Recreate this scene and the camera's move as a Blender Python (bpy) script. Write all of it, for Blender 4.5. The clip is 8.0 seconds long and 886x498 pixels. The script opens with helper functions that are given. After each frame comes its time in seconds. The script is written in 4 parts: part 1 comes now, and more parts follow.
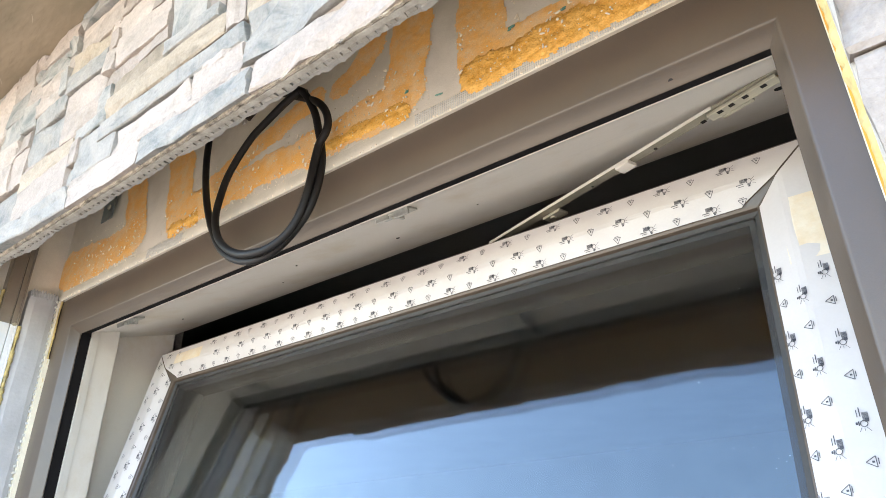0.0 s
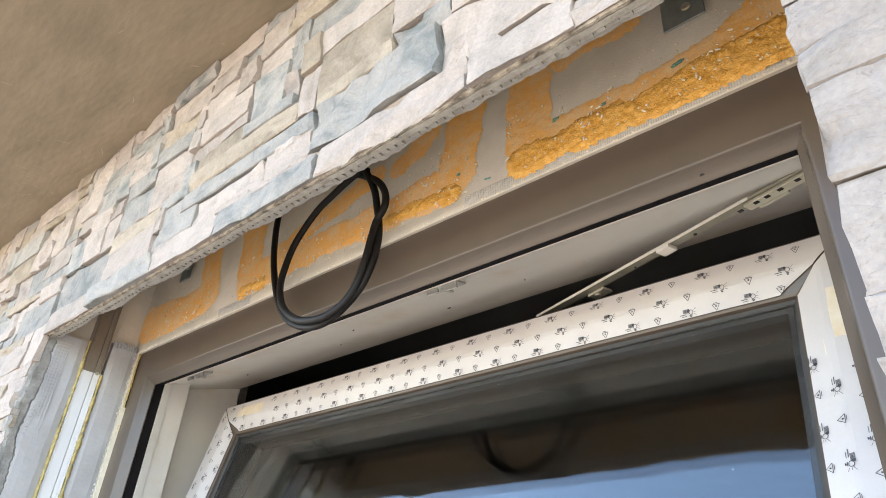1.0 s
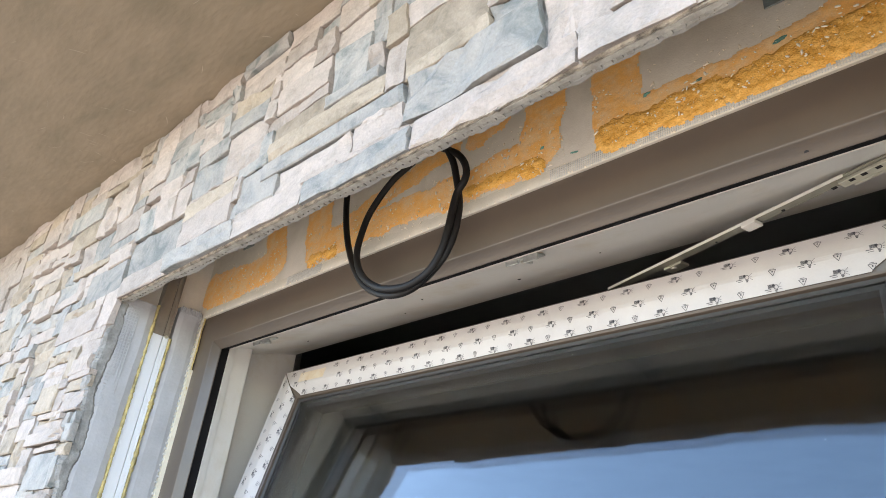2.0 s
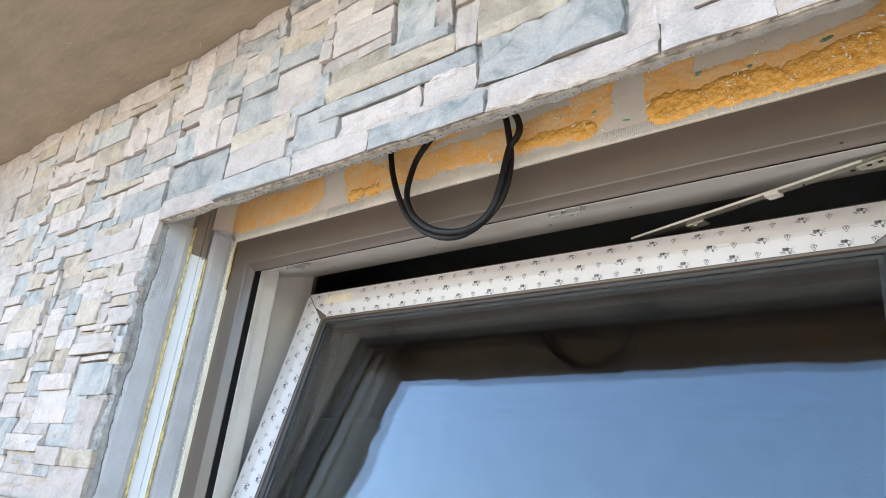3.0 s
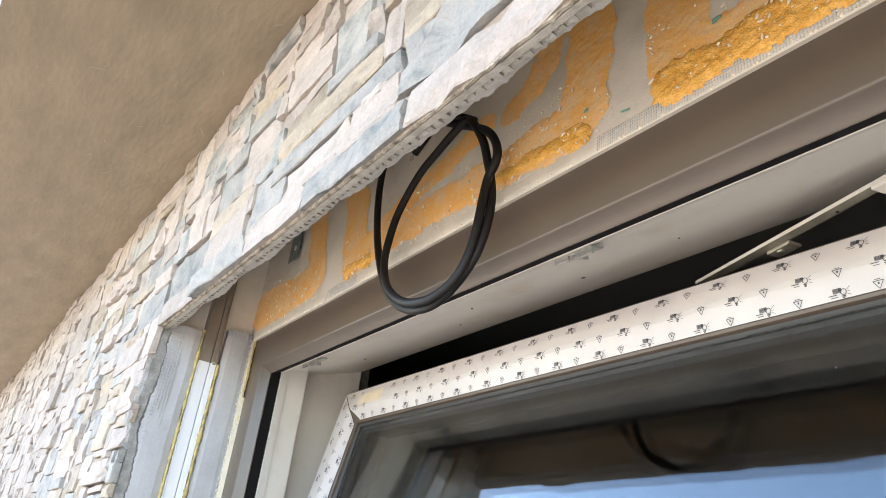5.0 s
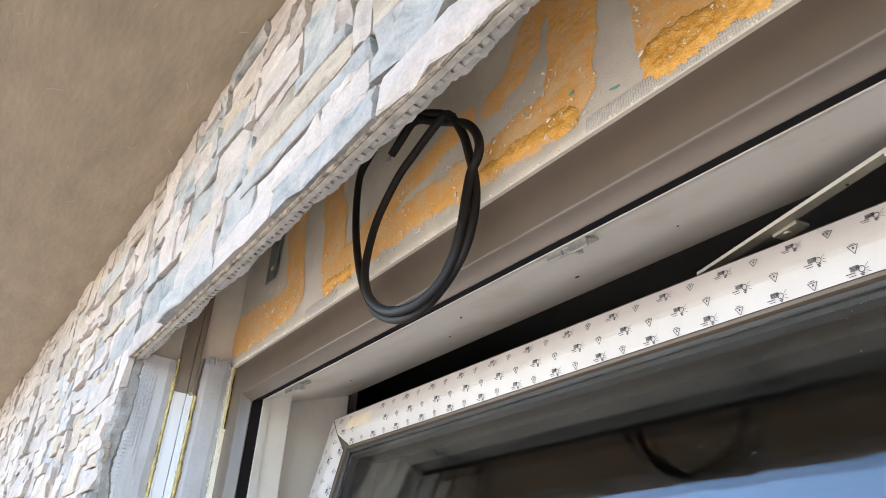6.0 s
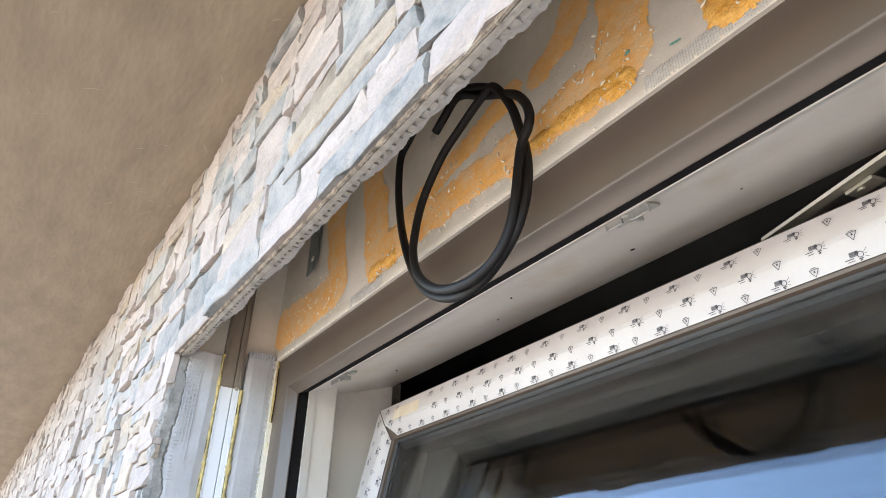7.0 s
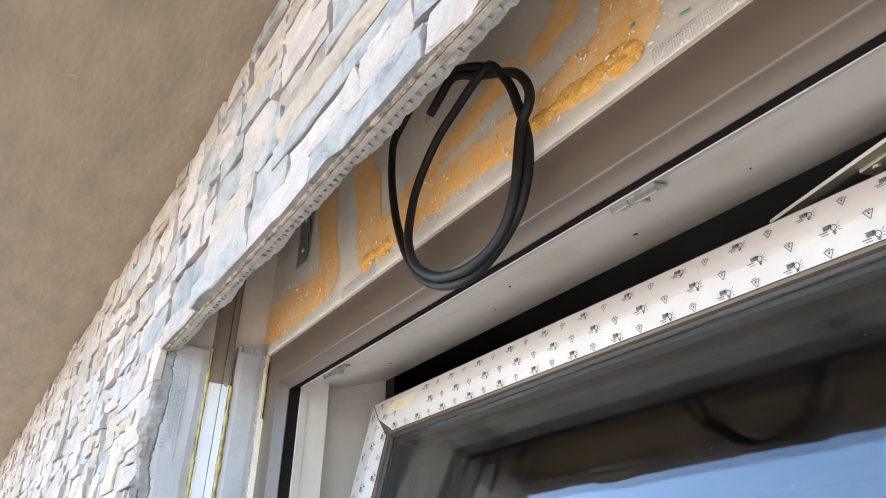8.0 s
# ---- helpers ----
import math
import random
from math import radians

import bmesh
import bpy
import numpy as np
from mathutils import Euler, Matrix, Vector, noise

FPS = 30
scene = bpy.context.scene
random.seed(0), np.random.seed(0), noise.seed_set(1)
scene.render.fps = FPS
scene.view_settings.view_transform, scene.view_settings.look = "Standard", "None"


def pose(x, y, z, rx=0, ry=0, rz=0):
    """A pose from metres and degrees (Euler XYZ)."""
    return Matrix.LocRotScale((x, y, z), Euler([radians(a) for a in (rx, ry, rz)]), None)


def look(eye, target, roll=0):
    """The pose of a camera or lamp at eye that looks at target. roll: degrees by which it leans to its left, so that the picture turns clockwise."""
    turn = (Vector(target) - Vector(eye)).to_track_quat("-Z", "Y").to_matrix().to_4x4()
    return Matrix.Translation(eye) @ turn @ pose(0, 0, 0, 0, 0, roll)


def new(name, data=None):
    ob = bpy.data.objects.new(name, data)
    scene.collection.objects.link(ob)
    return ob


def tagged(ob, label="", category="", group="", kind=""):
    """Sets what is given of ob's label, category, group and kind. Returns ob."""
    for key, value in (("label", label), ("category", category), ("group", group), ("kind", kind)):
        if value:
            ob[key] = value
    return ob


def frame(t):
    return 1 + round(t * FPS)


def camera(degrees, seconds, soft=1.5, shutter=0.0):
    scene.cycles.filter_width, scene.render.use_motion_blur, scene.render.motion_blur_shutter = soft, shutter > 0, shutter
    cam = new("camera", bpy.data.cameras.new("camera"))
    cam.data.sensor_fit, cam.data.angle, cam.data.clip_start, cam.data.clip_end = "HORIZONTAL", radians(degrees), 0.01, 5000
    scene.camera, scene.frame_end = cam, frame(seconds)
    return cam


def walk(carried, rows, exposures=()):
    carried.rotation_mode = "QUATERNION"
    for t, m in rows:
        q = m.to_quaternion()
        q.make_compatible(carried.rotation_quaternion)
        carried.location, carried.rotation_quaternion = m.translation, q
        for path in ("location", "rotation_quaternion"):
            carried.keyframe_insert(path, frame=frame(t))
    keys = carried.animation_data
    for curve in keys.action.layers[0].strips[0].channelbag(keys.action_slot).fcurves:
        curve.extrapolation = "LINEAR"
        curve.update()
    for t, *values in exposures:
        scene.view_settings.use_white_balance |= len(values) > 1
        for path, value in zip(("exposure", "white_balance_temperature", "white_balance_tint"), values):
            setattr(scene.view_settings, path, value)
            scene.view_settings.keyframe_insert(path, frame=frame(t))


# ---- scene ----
cam = camera(67.0, 8.0, soft=0.95)
PATH = [
    (0, (-0.006, 0.007, 1.663), (-1.094, 1.435, 2.544), -0.8),
    (0.5, (0.031, -0.003, 1.668), (-1.144, 1.269, 2.67), 2.0),
    (1, (0.035, -0.012, 1.662), (-1.158, 1.224, 2.686), 4.1),
    (1.5, (0.019, -0.022, 1.656), (-1.198, 1.203, 2.665), 5.1),
    (1.7, (0.006, -0.034, 1.655), (-1.241, 1.180, 2.641), 5.9),
    (2.8, (-0.031, -0.182, 1.626), (-1.245, 1.197, 2.416), 5.9),
    (3, (-0.039, -0.203, 1.635), (-1.239, 1.217, 2.372), 6.4),
    (3.5, (-0.044, -0.25, 1.604), (-1.063, 1.362, 2.207), 5.8),
    (4, (-0.041, -0.2, 1.623), (-0.966, 1.48, 2.189), 5.3),
    (4.5, (-0.044, -0.027, 1.685), (-1.364, 1.245, 2.486), 6.8),
    (4.7, (-0.038, 0.037, 1.722), (-1.509, 1.101, 2.563), 7.6),
    (5.8, (-0.078, 0.088, 1.724), (-1.490, 1.095, 2.720), 2.8),
    (6, (-0.081, 0.094, 1.726), (-1.504, 1.105, 2.701), 2.5),
    (6.5, (-0.099, 0.095, 1.722), (-1.522, 1.133, 2.669), 2.5),
    (7, (-0.113, 0.089, 1.717), (-1.581, 1.041, 2.686), 1.4),
    (7.5, (-0.124, 0.105, 1.718), (-1.593, 1.083, 2.659), -0.7),
    (8, (-0.137, 0.097, 1.722), (-1.593, 1.08, 2.678), 0.3),
]
# exposure and white balance drift a little on the way
STOPS = [(0.0, 2.90, 6800, 11), (0.5, 2.74, 6900, 12), (1.0, 2.66, 6950, 12), (1.5, 2.62, 6850, 12), (3.0, 2.52, 6400, 10), (3.5, 2.56, 6400, 10), (4.0, 2.70, 6400, 10), (4.5, 2.80, 6850, 11), (6.0, 2.70, 6500, 13), (8.0, 2.72, 6450, 13)]
walk(cam, [(t, look(eye, target, roll)) for t, eye, target, roll in PATH], STOPS)


# ---- world and sun ----
world = bpy.data.worlds.new("world")
scene.world = world
world.use_nodes = True
wn = world.node_tree
sky = wn.nodes.new("ShaderNodeTexSky")
sky.sky_type = "NISHITA"
sky.sun_disc = False
SUN_EL, SUN_AZ = 50.0, -78.0          # the sun stands behind the house
sky.sun_elevation, sky.sun_rotation = radians(SUN_EL), radians(SUN_AZ)
sky.air_density, sky.dust_density, sky.ozone_density = 1.05, 0.2, 1.6
wn.links.new(sky.outputs[0], wn.nodes["Background"].inputs[0])
wn.nodes["Background"].inputs[1].default_value = 0.15
sun_data = bpy.data.lights.new("sun", "SUN")
sun_data.energy, sun_data.angle, sun_data.color = 2.1, radians(0.5), (1.0, 0.95, 0.87)
sun = new("sun", sun_data)
sun_dir = Vector((math.sin(radians(SUN_AZ)) * math.cos(radians(SUN_EL)), math.cos(radians(SUN_AZ)) * math.cos(radians(SUN_EL)), math.sin(radians(SUN_EL))))
sun.matrix_world = look(sun_dir * 30, (0, 0, 0))


# ---- materials ----
def material(name, colour, rough=0.6, metal=0.0, vary=0.15, scale=30.0, fine=300.0, bump=0.15, other=None, per_object=0.0, island=0.0, contrast=None, spec=0.5, stretch=(1, 1, 1), bump_dist=0.002):
    """Base colour with two scales of variation, and relief."""
    m = bpy.data.materials.new(name)
    m.use_nodes = True
    nt = m.node_tree
    b = nt.nodes["Principled BSDF"]
    b.inputs["Roughness"].default_value = rough
    b.inputs["Metallic"].default_value = metal
    b.inputs["Specular IOR Level"].default_value = spec
    geo = nt.nodes.new("ShaderNodeNewGeometry")
    mp = nt.nodes.new("ShaderNodeMapping")
    mp.inputs["Scale"].default_value = stretch
    nt.links.new(geo.outputs["Position"], mp.inputs["Vector"])
    vec = mp.outputs["Vector"]
    n1 = nt.nodes.new("ShaderNodeTexNoise")
    n1.inputs["Scale"].default_value, n1.inputs["Detail"].default_value, n1.inputs["Roughness"].default_value = scale, 6.0, 0.6
    n2 = nt.nodes.new("ShaderNodeTexNoise")
    n2.inputs["Scale"].default_value, n2.inputs["Detail"].default_value = fine, 4.0
    for n in (n1, n2):
        nt.links.new(vec, n.inputs["Vector"])
    ramp = nt.nodes.new("ShaderNodeValToRGB")
    lo, hi = contrast or (0.35, 0.65)
    ramp.color_ramp.elements[0].position, ramp.color_ramp.elements[1].position = lo, hi
    c = Vector(colour)
    o = Vector(other) if other else c * (1 - 2 * vary)
    ramp.color_ramp.elements[0].color = (*o, 1)
    ramp.color_ramp.elements[1].color = (*c, 1)
    nt.links.new(n1.outputs["Fac"], ramp.inputs["Fac"])
    last = ramp.outputs["Color"]

    def scaled(source, low, high, last):
        r = nt.nodes.new("ShaderNodeMapRange")
        r.inputs["To Min"].default_value, r.inputs["To Max"].default_value = low, high
        nt.links.new(source, r.inputs["Value"])
        mul = nt.nodes.new("ShaderNodeVectorMath")
        mul.operation = "SCALE"
        nt.links.new(last, mul.inputs[0])
        nt.links.new(r.outputs["Result"], mul.inputs["Scale"])
        return mul.outputs["Vector"]

    last = scaled(n2.outputs["Fac"], 1 - vary, 1 + vary, last)
    if per_object:
        info = nt.nodes.new("ShaderNodeObjectInfo")
        last = scaled(info.outputs["Random"], 1 - per_object, 1 + 0.4 * per_object, last)
    if island:
        last = scaled(geo.outputs["Random Per Island"], 1 - island, 1 + 0.4 * island, last)
    nt.links.new(last, b.inputs["Base Color"])
    if bump:
        add = nt.nodes.new("ShaderNodeMath")
        add.operation = "MULTIPLY_ADD"
        nt.links.new(n2.outputs["Fac"], add.inputs[0])
        add.inputs[1].default_value = 0.5
        nt.links.new(n1.outputs["Fac"], add.inputs[2])
        bp = nt.nodes.new("ShaderNodeBump")
        bp.inputs["Strength"].default_value, bp.inputs["Distance"].default_value = bump, bump_dist
        nt.links.new(add.outputs[0], bp.inputs["Height"])
        nt.links.new(bp.outputs["Normal"], b.inputs["Normal"])
    return m



def stone_material(name, light, mid, dark, patch=0.5, per_object=0.0, island=0.0):
    """Split quartzite: clouded tone, mineral patches, thin layered streaks and a rough cleft face."""
    m = bpy.data.materials.new(name)
    m.use_nodes = True
    nt = m.node_tree
    b = nt.nodes["Principled BSDF"]
    b.inputs["Roughness"].default_value = 0.72
    b.inputs["Specular IOR Level"].default_value = 0.35
    geo = nt.nodes.new("ShaderNodeNewGeometry")
    spread = nt.nodes.new("ShaderNodeVectorMath")
    spread.operation = "MULTIPLY_ADD"
    spread.inputs[1].default_value = (1, 1, 1)
    nt.links.new(geo.outputs["Position"], spread.inputs[0])
    if per_object:
        source = nt.nodes.new("ShaderNodeObjectInfo").outputs["Random"]
    else:
        source = geo.outputs["Random Per Island"]
    shift = nt.nodes.new("ShaderNodeVectorMath")
    shift.operation = "SCALE"
    shift.inputs[0].default_value = (7.0, 3.0, 5.0)
    nt.links.new(source, shift.inputs["Scale"])
    nt.links.new(shift.outputs["Vector"], spread.inputs[2])

    def cloud(scale, detail, rough, distort=0.0, stretch=None):
        vec = spread.outputs["Vector"]
        if stretch:
            mp = nt.nodes.new("ShaderNodeMapping")
            mp.inputs["Scale"].default_value = stretch
            nt.links.new(vec, mp.inputs["Vector"])
            vec = mp.outputs["Vector"]
        n = nt.nodes.new("ShaderNodeTexNoise")
        n.inputs["Scale"].default_value, n.inputs["Detail"].default_value, n.inputs["Roughness"].default_value, n.inputs["Distortion"].default_value = scale, detail, rough, distort
        nt.links.new(vec, n.inputs["Vector"])
        return n.outputs["Fac"]

    big, grain, streak, cleft = cloud(18, 8, 0.65, 1.4), cloud(330, 5, 0.6), cloud(40, 8, 0.7, 0.3, (0.75, 1.0, 1.4)), cloud(75, 10, 0.72)
    ramp = nt.nodes.new("ShaderNodeValToRGB")
    el = ramp.color_ramp.elements
    el[0].position, el[0].color = patch - 0.10, (*dark, 1)
    el[1].position, el[1].color = patch + 0.16, (*light, 1)
    e = el.new(patch + 0.02)
    e.color = (*mid, 1)
    nt.links.new(big, ramp.inputs["Fac"])
    last = ramp.outputs["Color"]
    for fac, lo, hi in ((grain, 0.90, 1.10), (streak, 0.90, 1.10), (source, 1 - max(per_object, island), 1 + 0.5 * max(per_object, island))):
        r = nt.nodes.new("ShaderNodeMapRange")
        if fac is not source:
            r.inputs["From Min"].default_value, r.inputs["From Max"].default_value = 0.3, 0.7
        r.inputs["To Min"].default_value, r.inputs["To Max"].default_value = lo, hi
        nt.links.new(fac, r.inputs["Value"])
        mul = nt.nodes.new("ShaderNodeVectorMath")
        mul.operation = "SCALE"
        nt.links.new(last, mul.inputs[0])
        nt.links.new(r.outputs["Result"], mul.inputs["Scale"])
        last = mul.outputs["Vector"]
    nt.links.new(last, b.inputs["Base Color"])
    step = nt.nodes.new("ShaderNodeValToRGB")                 # the rock splits in thin layers: terraces with crisp edges
    step.color_ramp.elements[0].position, step.color_ramp.elements[1].position = 0.36, 0.64
    step.color_ramp.elements[1].color = (1, 1, 1, 1)
    for at, tone in ((0.375, 0.30), (0.455, 0.34), (0.468, 0.62), (0.545, 0.66), (0.556, 0.92)):
        step.color_ramp.elements.new(at).color = (tone, tone, tone, 1)
    step.color_ramp.elements[0].color = (0, 0, 0, 1)
    nt.links.new(cloud(26, 7, 0.62, 0.8, (0.8, 1.0, 1.5)), step.inputs["Fac"])
    normal = None
    for fac, strength, dist in ((step.outputs["Color"], 0.5, 0.004), (cleft, 0.6, 0.006), (streak, 0.35, 0.003), (grain, 0.3, 0.0012)):
        bp = nt.nodes.new("ShaderNodeBump")
        bp.inputs["Strength"].default_value, bp.inputs["Distance"].default_value = strength, dist
        nt.links.new(fac, bp.inputs["Height"])
        if normal:
            nt.links.new(normal, bp.inputs["Normal"])
        normal = bp.outputs["Normal"]
    nt.links.new(normal, b.inputs["Normal"])
    return m


STONE_WHITE = stone_material("stone_white", (0.488, 0.423, 0.375), (0.412, 0.360, 0.316), (0.312, 0.279, 0.246), 0.38, per_object=0.18)
STONE_BLUE = stone_material("stone_blue", (0.412, 0.390, 0.358), (0.335, 0.332, 0.314), (0.212, 0.232, 0.222), 0.44, per_object=0.16)
STONE_BEIGE = stone_material("stone_beige", (0.443, 0.375, 0.294), (0.374, 0.316, 0.244), (0.259, 0.222, 0.167), 0.42, per_object=0.18)
STONE_FAR = stone_material("stone_far", (0.443, 0.388, 0.345), (0.381, 0.338, 0.298), (0.274, 0.256, 0.231), 0.40, island=0.2)
MORTAR = material("mortar", (0.34, 0.32, 0.28), 0.9, vary=0.2, scale=60, fine=700, bump=0.8)
MORTAR_DARK = material("dirty_mortar", (0.46, 0.41, 0.33), 0.95, vary=0.3, scale=70, fine=600, bump=1.0, other=(0.12, 0.105, 0.085), contrast=(0.36, 0.56))
BEAD = material("dusty_bead", (0.46, 0.44, 0.39), 0.8, vary=0.2, scale=70, fine=600, bump=0.5, other=(0.30, 0.28, 0.24))
ADHESIVE = material("tile_adhesive", (0.36, 0.355, 0.335), 0.9, vary=0.15, scale=70, fine=400, bump=0.9, other=(0.20, 0.195, 0.18))
PLASTER_GREY = material("grey_base_coat", (0.50, 0.505, 0.515), 0.85, vary=0.05, scale=22, fine=240, bump=0.35, other=(0.42, 0.425, 0.435))
PLASTER_BROWN = material("brown_plaster", (0.275, 0.214, 0.143), 0.8, vary=0.09, scale=9.0, fine=70, bump=0.5, other=(0.205, 0.163, 0.106), stretch=(0.7, 2.0, 1.0), bump_dist=0.003)
TEAL = material("teal_smudge", (0.16, 0.36, 0.30), 0.8, vary=0.2)
SCRATCH = material("plaster_scratch", (0.37, 0.305, 0.225), 0.9, vary=0.1)
BOARD = material("fibre_board", (0.72, 0.68, 0.60), 0.8, vary=0.08, scale=16, fine=600, bump=0.3, other=(0.60, 0.56, 0.485))
FOAM = material("orange_foam", (0.93, 0.56, 0.15), 0.6, vary=0.30, scale=120, fine=700, bump=0.9, other=(0.78, 0.39, 0.06), bump_dist=0.002)
FOAM_THIN = material("foam_residue", (0.92, 0.51, 0.15), 0.42, vary=0.22, scale=60, fine=700, bump=0.5, other=(0.86, 0.60, 0.32), contrast=(0.36, 0.60), bump_dist=0.0012)
FOAM_YELLOW = material("yellow_foam", (0.62, 0.50, 0.20), 0.8, vary=0.2, scale=90, fine=500, bump=1.0, other=(0.30, 0.25, 0.12))
FOAM_CREAM = material("cream_foam", (0.72, 0.58, 0.27), 0.8, vary=0.10, scale=60, fine=400, bump=0.8, other=(0.62, 0.47, 0.19))
CRUMB = material("foam_crumb", (0.92, 0.84, 0.70), 0.8, vary=0.1)
SKIM = material("pale_skim", (0.70, 0.655, 0.55), 0.85, vary=0.08, scale=30, fine=500, bump=0.4, other=(0.60, 0.575, 0.49))
SKIM_GREY = material("grey_filler", (0.52, 0.50, 0.46), 0.9, vary=0.12, scale=60, fine=500, bump=0.6, other=(0.42, 0.40, 0.37))
RAIL_BROWN = material("rail_brown", (0.30, 0.265, 0.225), 0.4, metal=0.4, vary=0.06)
MESH_TAPE = material("mesh_tape", (0.66, 0.66, 0.63), 0.8, vary=0.1, scale=200, fine=900)
BROWN_FOIL = material("brown_foil", (0.118, 0.094, 0.074), 0.27, vary=0.05, scale=12, fine=1200, bump=0.08, other=(0.106, 0.086, 0.069))
GASKET = material("black_rubber", (0.018, 0.017, 0.018), 0.9, vary=0.1, bump=0.05, spec=0.1)
GASKET_GREY = material("grey_gasket", (0.05, 0.05, 0.048), 0.6, vary=0.1, bump=0.05)
PVC = material("white_pvc", (0.72, 0.69, 0.635), 0.34, vary=0.03, scale=14, fine=400, bump=0.03, other=(0.62, 0.55, 0.44), contrast=(0.24, 0.48))
FILM = material("white_film", (0.60, 0.58, 0.565), 0.40, vary=0.03, scale=14, fine=500, bump=0.06, other=(0.555, 0.53, 0.515))
FILM_STAIN = material("tape_stain", (0.70, 0.58, 0.40), 0.5, vary=0.06, scale=60, fine=300, other=(0.75, 0.69, 0.57))
PRINT = material("print_ink", (0.07, 0.07, 0.08), 0.5, vary=0.1)
ARM_GREY = material("dull_zinc", (0.36, 0.345, 0.28), 0.42, metal=0.5, vary=0.10, scale=60, fine=700, bump=0.1)
STEEL = material("zinc_steel", (0.60, 0.575, 0.47), 0.3, metal=0.6, vary=0.08, scale=60, fine=700, bump=0.1)
ZINC = material("zinc_plate", (0.60, 0.61, 0.58), 0.32, metal=0.75, vary=0.15, scale=90, fine=500, bump=0.2)
GALV = material("galvanised_plate", (0.36, 0.42, 0.42), 0.5, metal=0.7, vary=0.12, scale=60, fine=400)
ALUMINIUM = material("coated_aluminium", (0.82, 0.84, 0.86), 0.35, metal=0.0, vary=0.04, scale=15, fine=600, stretch=(1, 1, 0.05), bump=0.06)
CABLE = material("black_cable", (0.012, 0.011, 0.011), 0.55, vary=0.15, scale=60, fine=700, bump=0.08, spec=0.3)
COPPER = material("wire_end", (0.45, 0.42, 0.40), 0.4, vary=0.1)
TAPE_ORANGE = material("orange_tape", (0.78, 0.40, 0.04), 0.45, vary=0.07, scale=50, fine=300, other=(0.66, 0.30, 0.025), bump=0.1)
TAPE_CREAM = material("cream_tape", (0.84, 0.79, 0.64), 0.6, vary=0.06, scale=50, fine=300)
SPACER = material("grey_spacer", (0.075, 0.075, 0.078), 0.6, vary=0.05)
ROOM = material("room_plaster", (0.30, 0.28, 0.26), 0.9, vary=0.05, scale=5, fine=80)
GROUND = material("ground_bounce", (0.50, 0.41, 0.315), 0.95, vary=0.15, scale=1.5, fine=60, bump=0.5, other=(0.42, 0.34, 0.26))
HOLE = material("dark_hole", (0.015, 0.014, 0.013), 0.8, vary=0.1)
DUST = material("dust", (0.75, 0.75, 0.72), 0.8, vary=0.1)



def glass(name, ior):
    m = bpy.data.materials.new(name)
    m.use_nodes = True
    g = m.node_tree.nodes["Principled BSDF"]
    g.inputs["Base Color"].default_value = (0.95, 0.98, 0.97, 1)
    g.inputs["Roughness"].default_value = 0.0
    g.inputs["IOR"].default_value = ior
    g.inputs["Transmission Weight"].default_value = 1.0
    return m


GLASS = glass("clear_glass", 1.48)


# ---- mesh helpers ----
def link(name, bm, mat, parent=None, smooth=False):
    me = bpy.data.meshes.new(name)
    bm.normal_update()
    bm.to_mesh(me)
    bm.free()
    for m in (mat if isinstance(mat, (list, tuple)) else [mat]):
        me.materials.append(m)
    if smooth:
        for p in me.polygons:
            p.use_smooth = True
        if smooth != True:
            me.set_sharp_from_angle(angle=radians(smooth))
    ob = new(name, me)
    if parent:
        ob.parent = parent
    return ob


def part(name, bm, mat, parent, label="", smooth=False):
    ob = link(name, bm, mat, parent, smooth)
    return tagged(ob, label) if label else ob


def thing(name, label, category, kind="", group=""):
    return tagged(new(name), label, category, group, kind)


def add_box(bm, x0, x1, y0, y1, z0, z1, bevel=0.0, m=None):
    r = bmesh.ops.create_cube(bm, size=1.0, matrix=Matrix.Translation(((x0 + x1) / 2, (y0 + y1) / 2, (z0 + z1) / 2)) @ Matrix.Diagonal((abs(x1 - x0), abs(y1 - y0), abs(z1 - z0), 1)))
    vs = r["verts"]
    if bevel:
        es = list({e for v in vs for e in v.link_edges})
        vs = list({v for f in bmesh.ops.bevel(bm, geom=es, offset=bevel, segments=2, profile=0.5, affect="EDGES")["faces"] for v in f.verts} | {v for v in vs if v.is_valid})
    if m:
        bmesh.ops.transform(bm, matrix=m, verts=vs)
    return vs


def box(x0, x1, y0, y1, z0, z1, bevel=0.0):
    bm = bmesh.new()
    add_box(bm, x0, x1, y0, y1, z0, z1, bevel)
    return bm


def sweep(profile, x0, x1, z0, z1, close=False, place=None):
    """A profile of (outward offset, depth[, other offset above and below]) carried round a rectangle, with mitred corners."""
    bm = bmesh.new()
    place = place or (lambda x, y, z: (x, y, z))
    rings = []
    for sx, sz in ((-1, -1), (1, -1), (1, 1), (-1, 1)):
        rings.append([bm.verts.new(place((x0 if sx < 0 else x1) + sx * p[0], p[1], (z0 if sz < 0 else z1) + sz * p[-1 if len(p) > 2 else 0])) for p in profile])
    n = len(profile)
    for a in range(4):
        p, q = rings[a], rings[(a + 1) % 4]
        for i in range(n if close else n - 1):
            j = (i + 1) % n
            bm.faces.new((p[i], p[j], q[j], q[i]))
    bmesh.ops.recalc_face_normals(bm, faces=bm.faces)
    return bm


